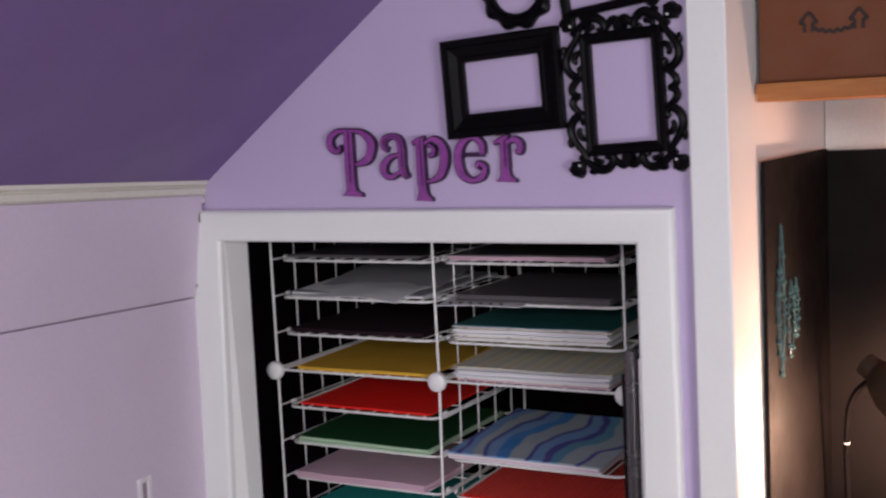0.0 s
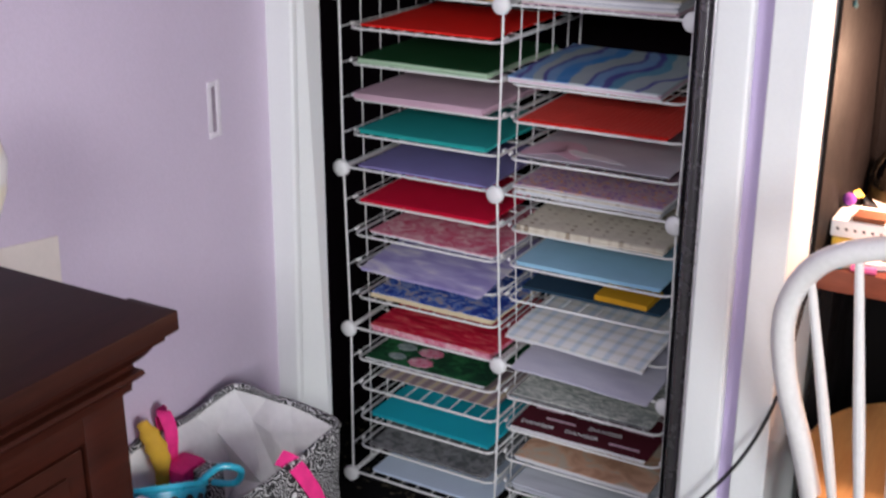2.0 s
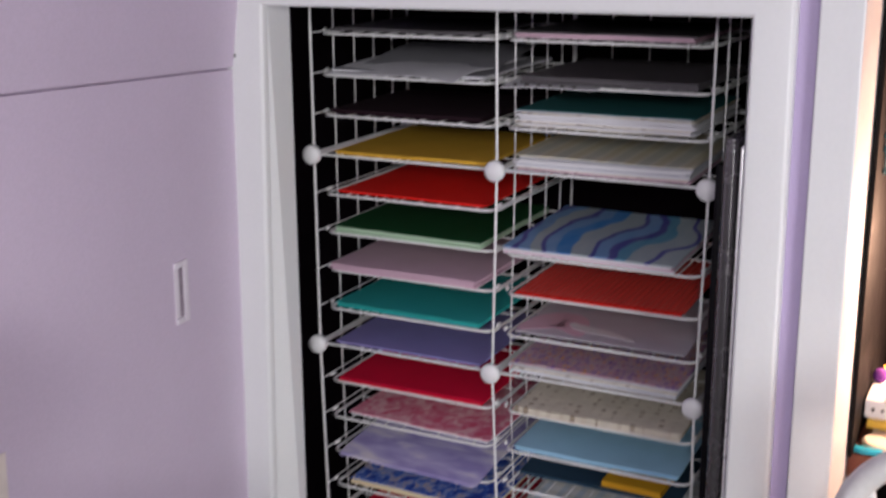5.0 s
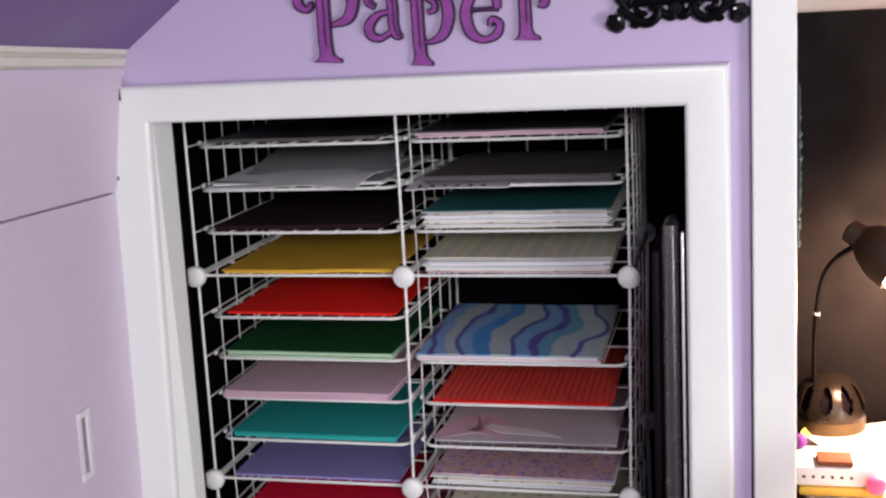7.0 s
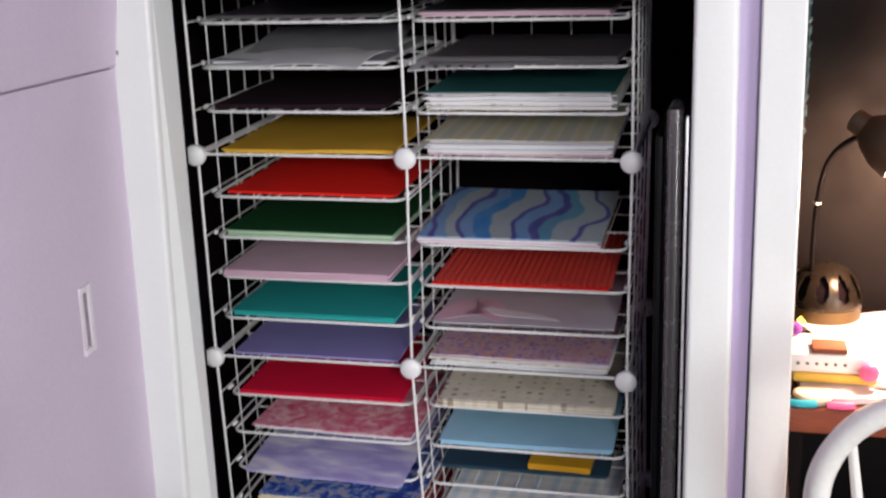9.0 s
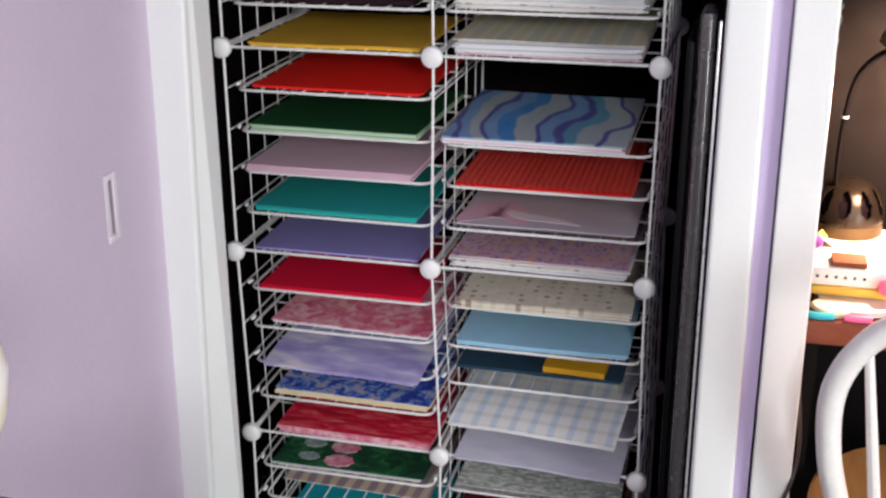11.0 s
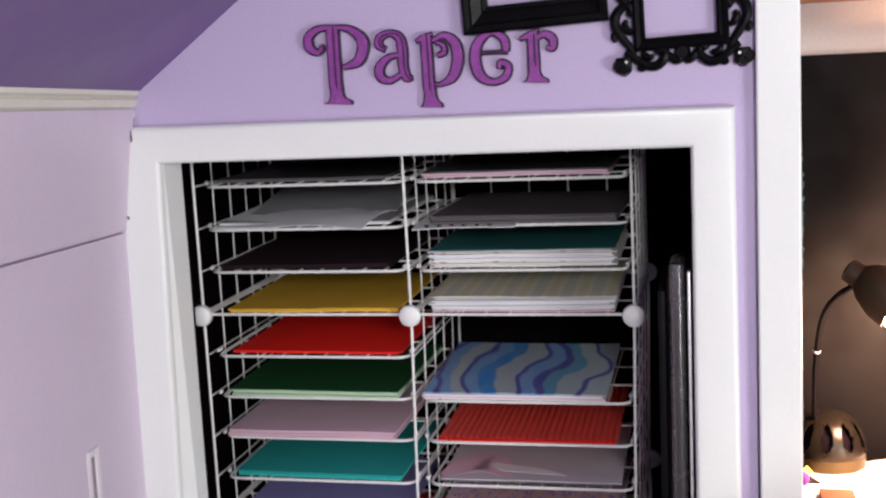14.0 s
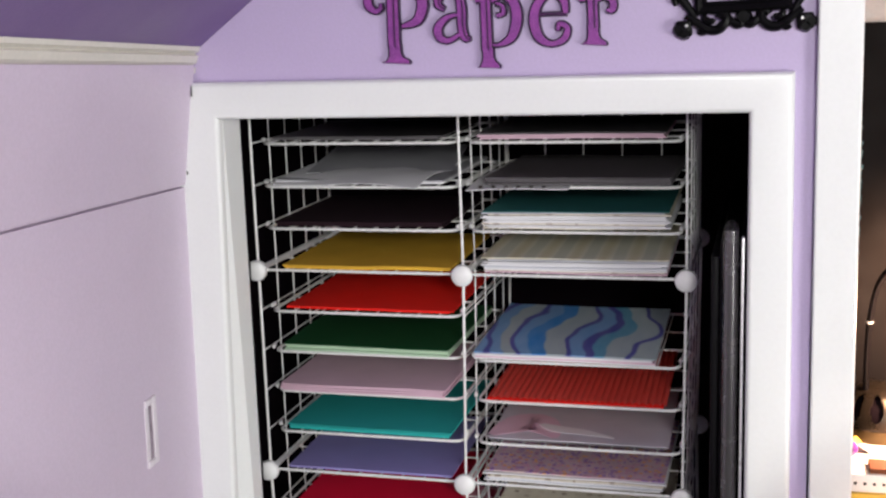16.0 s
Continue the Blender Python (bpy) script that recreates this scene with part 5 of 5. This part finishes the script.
lathe(bm, [(0.018, 0.0), (0.022, 0.004), (0.024, 0.02), (0.040, 0.06), (0.058, 0.11), (0.063, 0.145), (0.055, 0.18), (0.038, 0.205), (0.022, 0.215), (0.020, 0.225), (0.024, 0.23), (0.016, 0.23), (0.014, 0.20)], (-0.089, -1.165, DT + 0.0015))
solo("vase", bm, CERAMIC, "white glazed vase with pale yellow band on the dresser", "vase")
bm = bmesh.new()
prism(bm, [(-0.3995, -0.795, 0.70), (-0.3995, -0.96, 0.70), (-0.3995, -0.96, 0.892), (-0.3995, -0.790, 0.866)], (0.002, 0, 0))
knee(bm)
solo("wall_note", bm, NOTECARD, "cream card fixed to the lilac wall", "card", smooth=False)

# ---- tote bag ----
bag = thing("tote_bag", (-0.25, -0.62, 0), "open black and white scroll print tote bag, pink straps, full", "bag")
def bag_wall(grow, z0, z1, bm):
    rings = []
    cx, cy = -0.234, -0.595
    for i in range(9):
        f = i / 8
        z = z0 + (z1 - z0) * f
        ring = []
        for j in range(64):
            a = 2 * math.pi * j / 64
            ca, sa = math.cos(a), math.sin(a)
            p = 1 / (abs(ca) ** 9 + abs(sa) ** 9) ** (1 / 9)
            rx, ry = 0.128 + 0.006 * f + grow, 0.188 + 0.012 * f + grow
            x, y = cx + rx * p * ca, cy + ry * p * sa
            w = (0.007 if grow > -0.004 else 0.018) * noise.noise((x * 9, y * 9, z * 9)) - ((0.012 + 0.008 * abs(math.sin(5 * a + 7 * z)) + 0.006 * noise.noise((x * 30, y * 30, z * 25))) if grow < -0.004 and f < 0.95 else 0.0)
            zz = z - 0.11 * f ** 3 * math.exp(-((a - 4.75) / 0.42) ** 2) + (0.022 * f * noise.noise((x * 7 + 3, y * 7, 1.0)) + 0.012 * f * (p - 1.0) * 1.5)
            ring.append(bm.verts.new((x + w * ca, y + w * sa, zz)))
        rings.append(ring)
    for a, b in zip(rings, rings[1:]):
        for j in range(64):
            bm.faces.new((a[j], a[(j + 1) % 64], b[(j + 1) % 64], b[j]))
    return rings
bm = bmesh.new()
rings = bag_wall(0.0, 0.004, 0.420, bm)
bm.faces.new(rings[0][::-1])
part("outside", bm, SCROLL, bag)
# crumpled lining: large creased facets hanging from the rim
bm = bmesh.new()
pattern = bmesh.new()
rings2 = bag_wall(-0.005, 0.01, 0.417, pattern)
r = random.Random(12)
hung = []
for i in (8, 7, 5, 4, 2, 0):
    ring = []
    for j in range(0, 64, 4):
        p = rings2[i][(j + (2 if i in (7, 4) else 0)) % 64].co
        into = Vector((-0.234 - p.x, -0.595 - p.y, 0)).normalized()
        ring.append(bm.verts.new(p + (into * r.uniform(0.0, 0.022 if i == 7 else 0.045) + Vector((0, 0, r.uniform(-0.02, 0.02))) if 0 < i < 8 else into * 0.002)))
    hung.append(ring)
for a, b in zip(hung, hung[1:]):
    for j in range(16):
        k = (j + 1) % 16
        if r.random() < 0.5:
            bm.faces.new((a[j], a[k], b[k])), bm.faces.new((a[j], b[k], b[j]))
        else:
            bm.faces.new((a[j], a[k], b[j])), bm.faces.new((a[k], b[k], b[j]))
bm.faces.new(hung[-1])
bmesh.ops.subdivide_edges(bm, edges=bm.edges[:], cuts=1, smooth=0.15, use_grid_fill=True)
part("lining", bm, LINING, bag, "crumpled white lining", smooth=False)
bm = bmesh.new()
rim_bm = bmesh.new()
rr = bag_wall(-0.002, 0.004, 0.422, rim_bm)
tube(bm, [v.co.copy() for v in rr[-1]], 0.0065, 8, True)
part("rim", bm, SCROLL, bag, "bound rim")


def strap(pts, w):
    bm = bmesh.new()
    line = [Vector(p[:3]) for p in smooth_line(pts, 8)]
    prev = None
    for i, p in enumerate(line):
        d = (line[min(i + 1, len(line) - 1)] - line[max(i - 1, 0)]).normalized()
        side = d.cross(Vector((1, -0.25, 0.35))).normalized() * w / 2
        out = d.cross(side).normalized() * 0.0015
        ring = [bm.verts.new(q) for q in (p - side - out, p + side - out, p + side + out, p - side + out)]
        if prev:
            for j in range(4):
                bm.faces.new((prev[j], prev[(j + 1) % 4], ring[(j + 1) % 4], ring[j]))
        else:
            bm.faces.new(ring[::-1])
        prev = ring
    bm.faces.new(prev)
    return bm


part("strap", strap([(-0.128, -0.570, 0.430), (-0.099, -0.566, 0.422), (-0.089, -0.540, 0.374), (-0.086, -0.518, 0.328), (-0.085, -0.468, 0.190), (-0.091, -0.450, 0.052)], 0.030), PINK, bag, "hot pink strap")
part("strap", strap([(-0.128, -0.755, 0.427), (-0.099, -0.747, 0.420), (-0.089, -0.720, 0.374), (-0.086, -0.695, 0.326), (-0.085, -0.650, 0.192), (-0.091, -0.630, 0.052)], 0.030), PINK, bag, "hot pink strap")
part("strap", strap([(-0.362, -0.60, 0.43), (-0.362, -0.605, 0.466), (-0.348, -0.612, 0.476), (-0.335, -0.612, 0.444), (-0.338, -0.612, 0.40), (-0.346, -0.612, 0.34)], 0.026), PINK, bag, "hot pink strap")

# things in the bag
bm = bmesh.new()
prof = [(0.066, 0.0), (0.072, 0.002), (0.086, 0.10), (0.091, 0.104), (0.091, 0.112), (0.084, 0.112), (0.068, 0.006)]
lathe(bm, prof, (0, 0, 0), 36)
basket = thing("plastic_basket", (-0.268, -0.728, 0.282), "turquoise plastic basket with round holes in the bag", "basket", turn=(-22, -24, 0))
bodyp = part("bowl", bm, TURQ, basket, local=True)
for i in range(18):
    a = 2 * math.pi * i / 18
    bm = bmesh.new()
    c = Vector((0.0822 * math.cos(a), 0.0822 * math.sin(a), 0.084))
    n = Vector((math.cos(a), math.sin(a), -0.15)).normalized()
    rod(bm, c - n * 0.004, c + n * 0.004, 0.0075, seg=12)
    part("hole", bm, RUBBER, bodyp, "dark round hole", local=True)
bm = bmesh.new()
tube(bm, smooth_line([(0.078, 0.03, 0.108), (0.112, 0.050, 0.130), (0.124, 0.086, 0.120), (0.090, 0.100, 0.100), (0.055, 0.064, 0.110)], 7), 0.006, 10)
part("handle", bm, TURQ, basket, local=True)
bm = bmesh.new()
tube(bm, smooth_line([(-0.352, -0.664, 0.482), (-0.340, -0.662, 0.464), (-0.328, -0.658, 0.435), (-0.323, -0.655, 0.405), (-0.330, -0.65, 0.33)], 8), [0.008 + 0.011 * math.sin(math.pi * i / 32) + 0.0015 * math.sin(i * 0.9) for i in range(33)], 12, flat=0.7)
solo("scarf", bm, MUSTARD, "mustard yellow cloth hanging into the bag", "cloth")
solo("pouch", box((-0.345, -0.645, 0.26), (-0.285, -0.575, 0.388), 0.012), PINK, "hot pink pouch standing in the bag", "pouch")
solo("notebook", box((-0.275, -0.63, 0.25), (-0.238, -0.588, 0.392), 0.004), SCROLL, "black and white patterned notebook in the bag", "notebook")
solo("packet", box((-0.255, -0.794, 0.365), (-0.150, -0.775, 0.430), 0.006), LINING, "white packet standing before the turquoise basket", "packet")
bm = bmesh.new()
bmesh.ops.create_uvsphere(bm, u_segments=24, v_segments=14, radius=1.0, matrix=Matrix.Translation((-0.182, -0.285, 0.060)) @ Matrix.Diagonal((0.048, 0.058, 0.060, 1)))
cush = thing("soft_pouch", (-0.186, -0.285, 0), "mint green pouch with pink piping on the floor", "pouch")
part("body", bm, MINT, cush)
bm = bmesh.new()
tube(bm, [(-0.182 + 0.0485 * math.cos(a), -0.285 - 0.014 * math.cos(a), 0.060 + 0.0605 * math.sin(a)) for a in (2 * math.pi * j / 32 for j in range(32))], 0.003, 6, True)
part("piping", bm, PINK, cush, "pink piping")
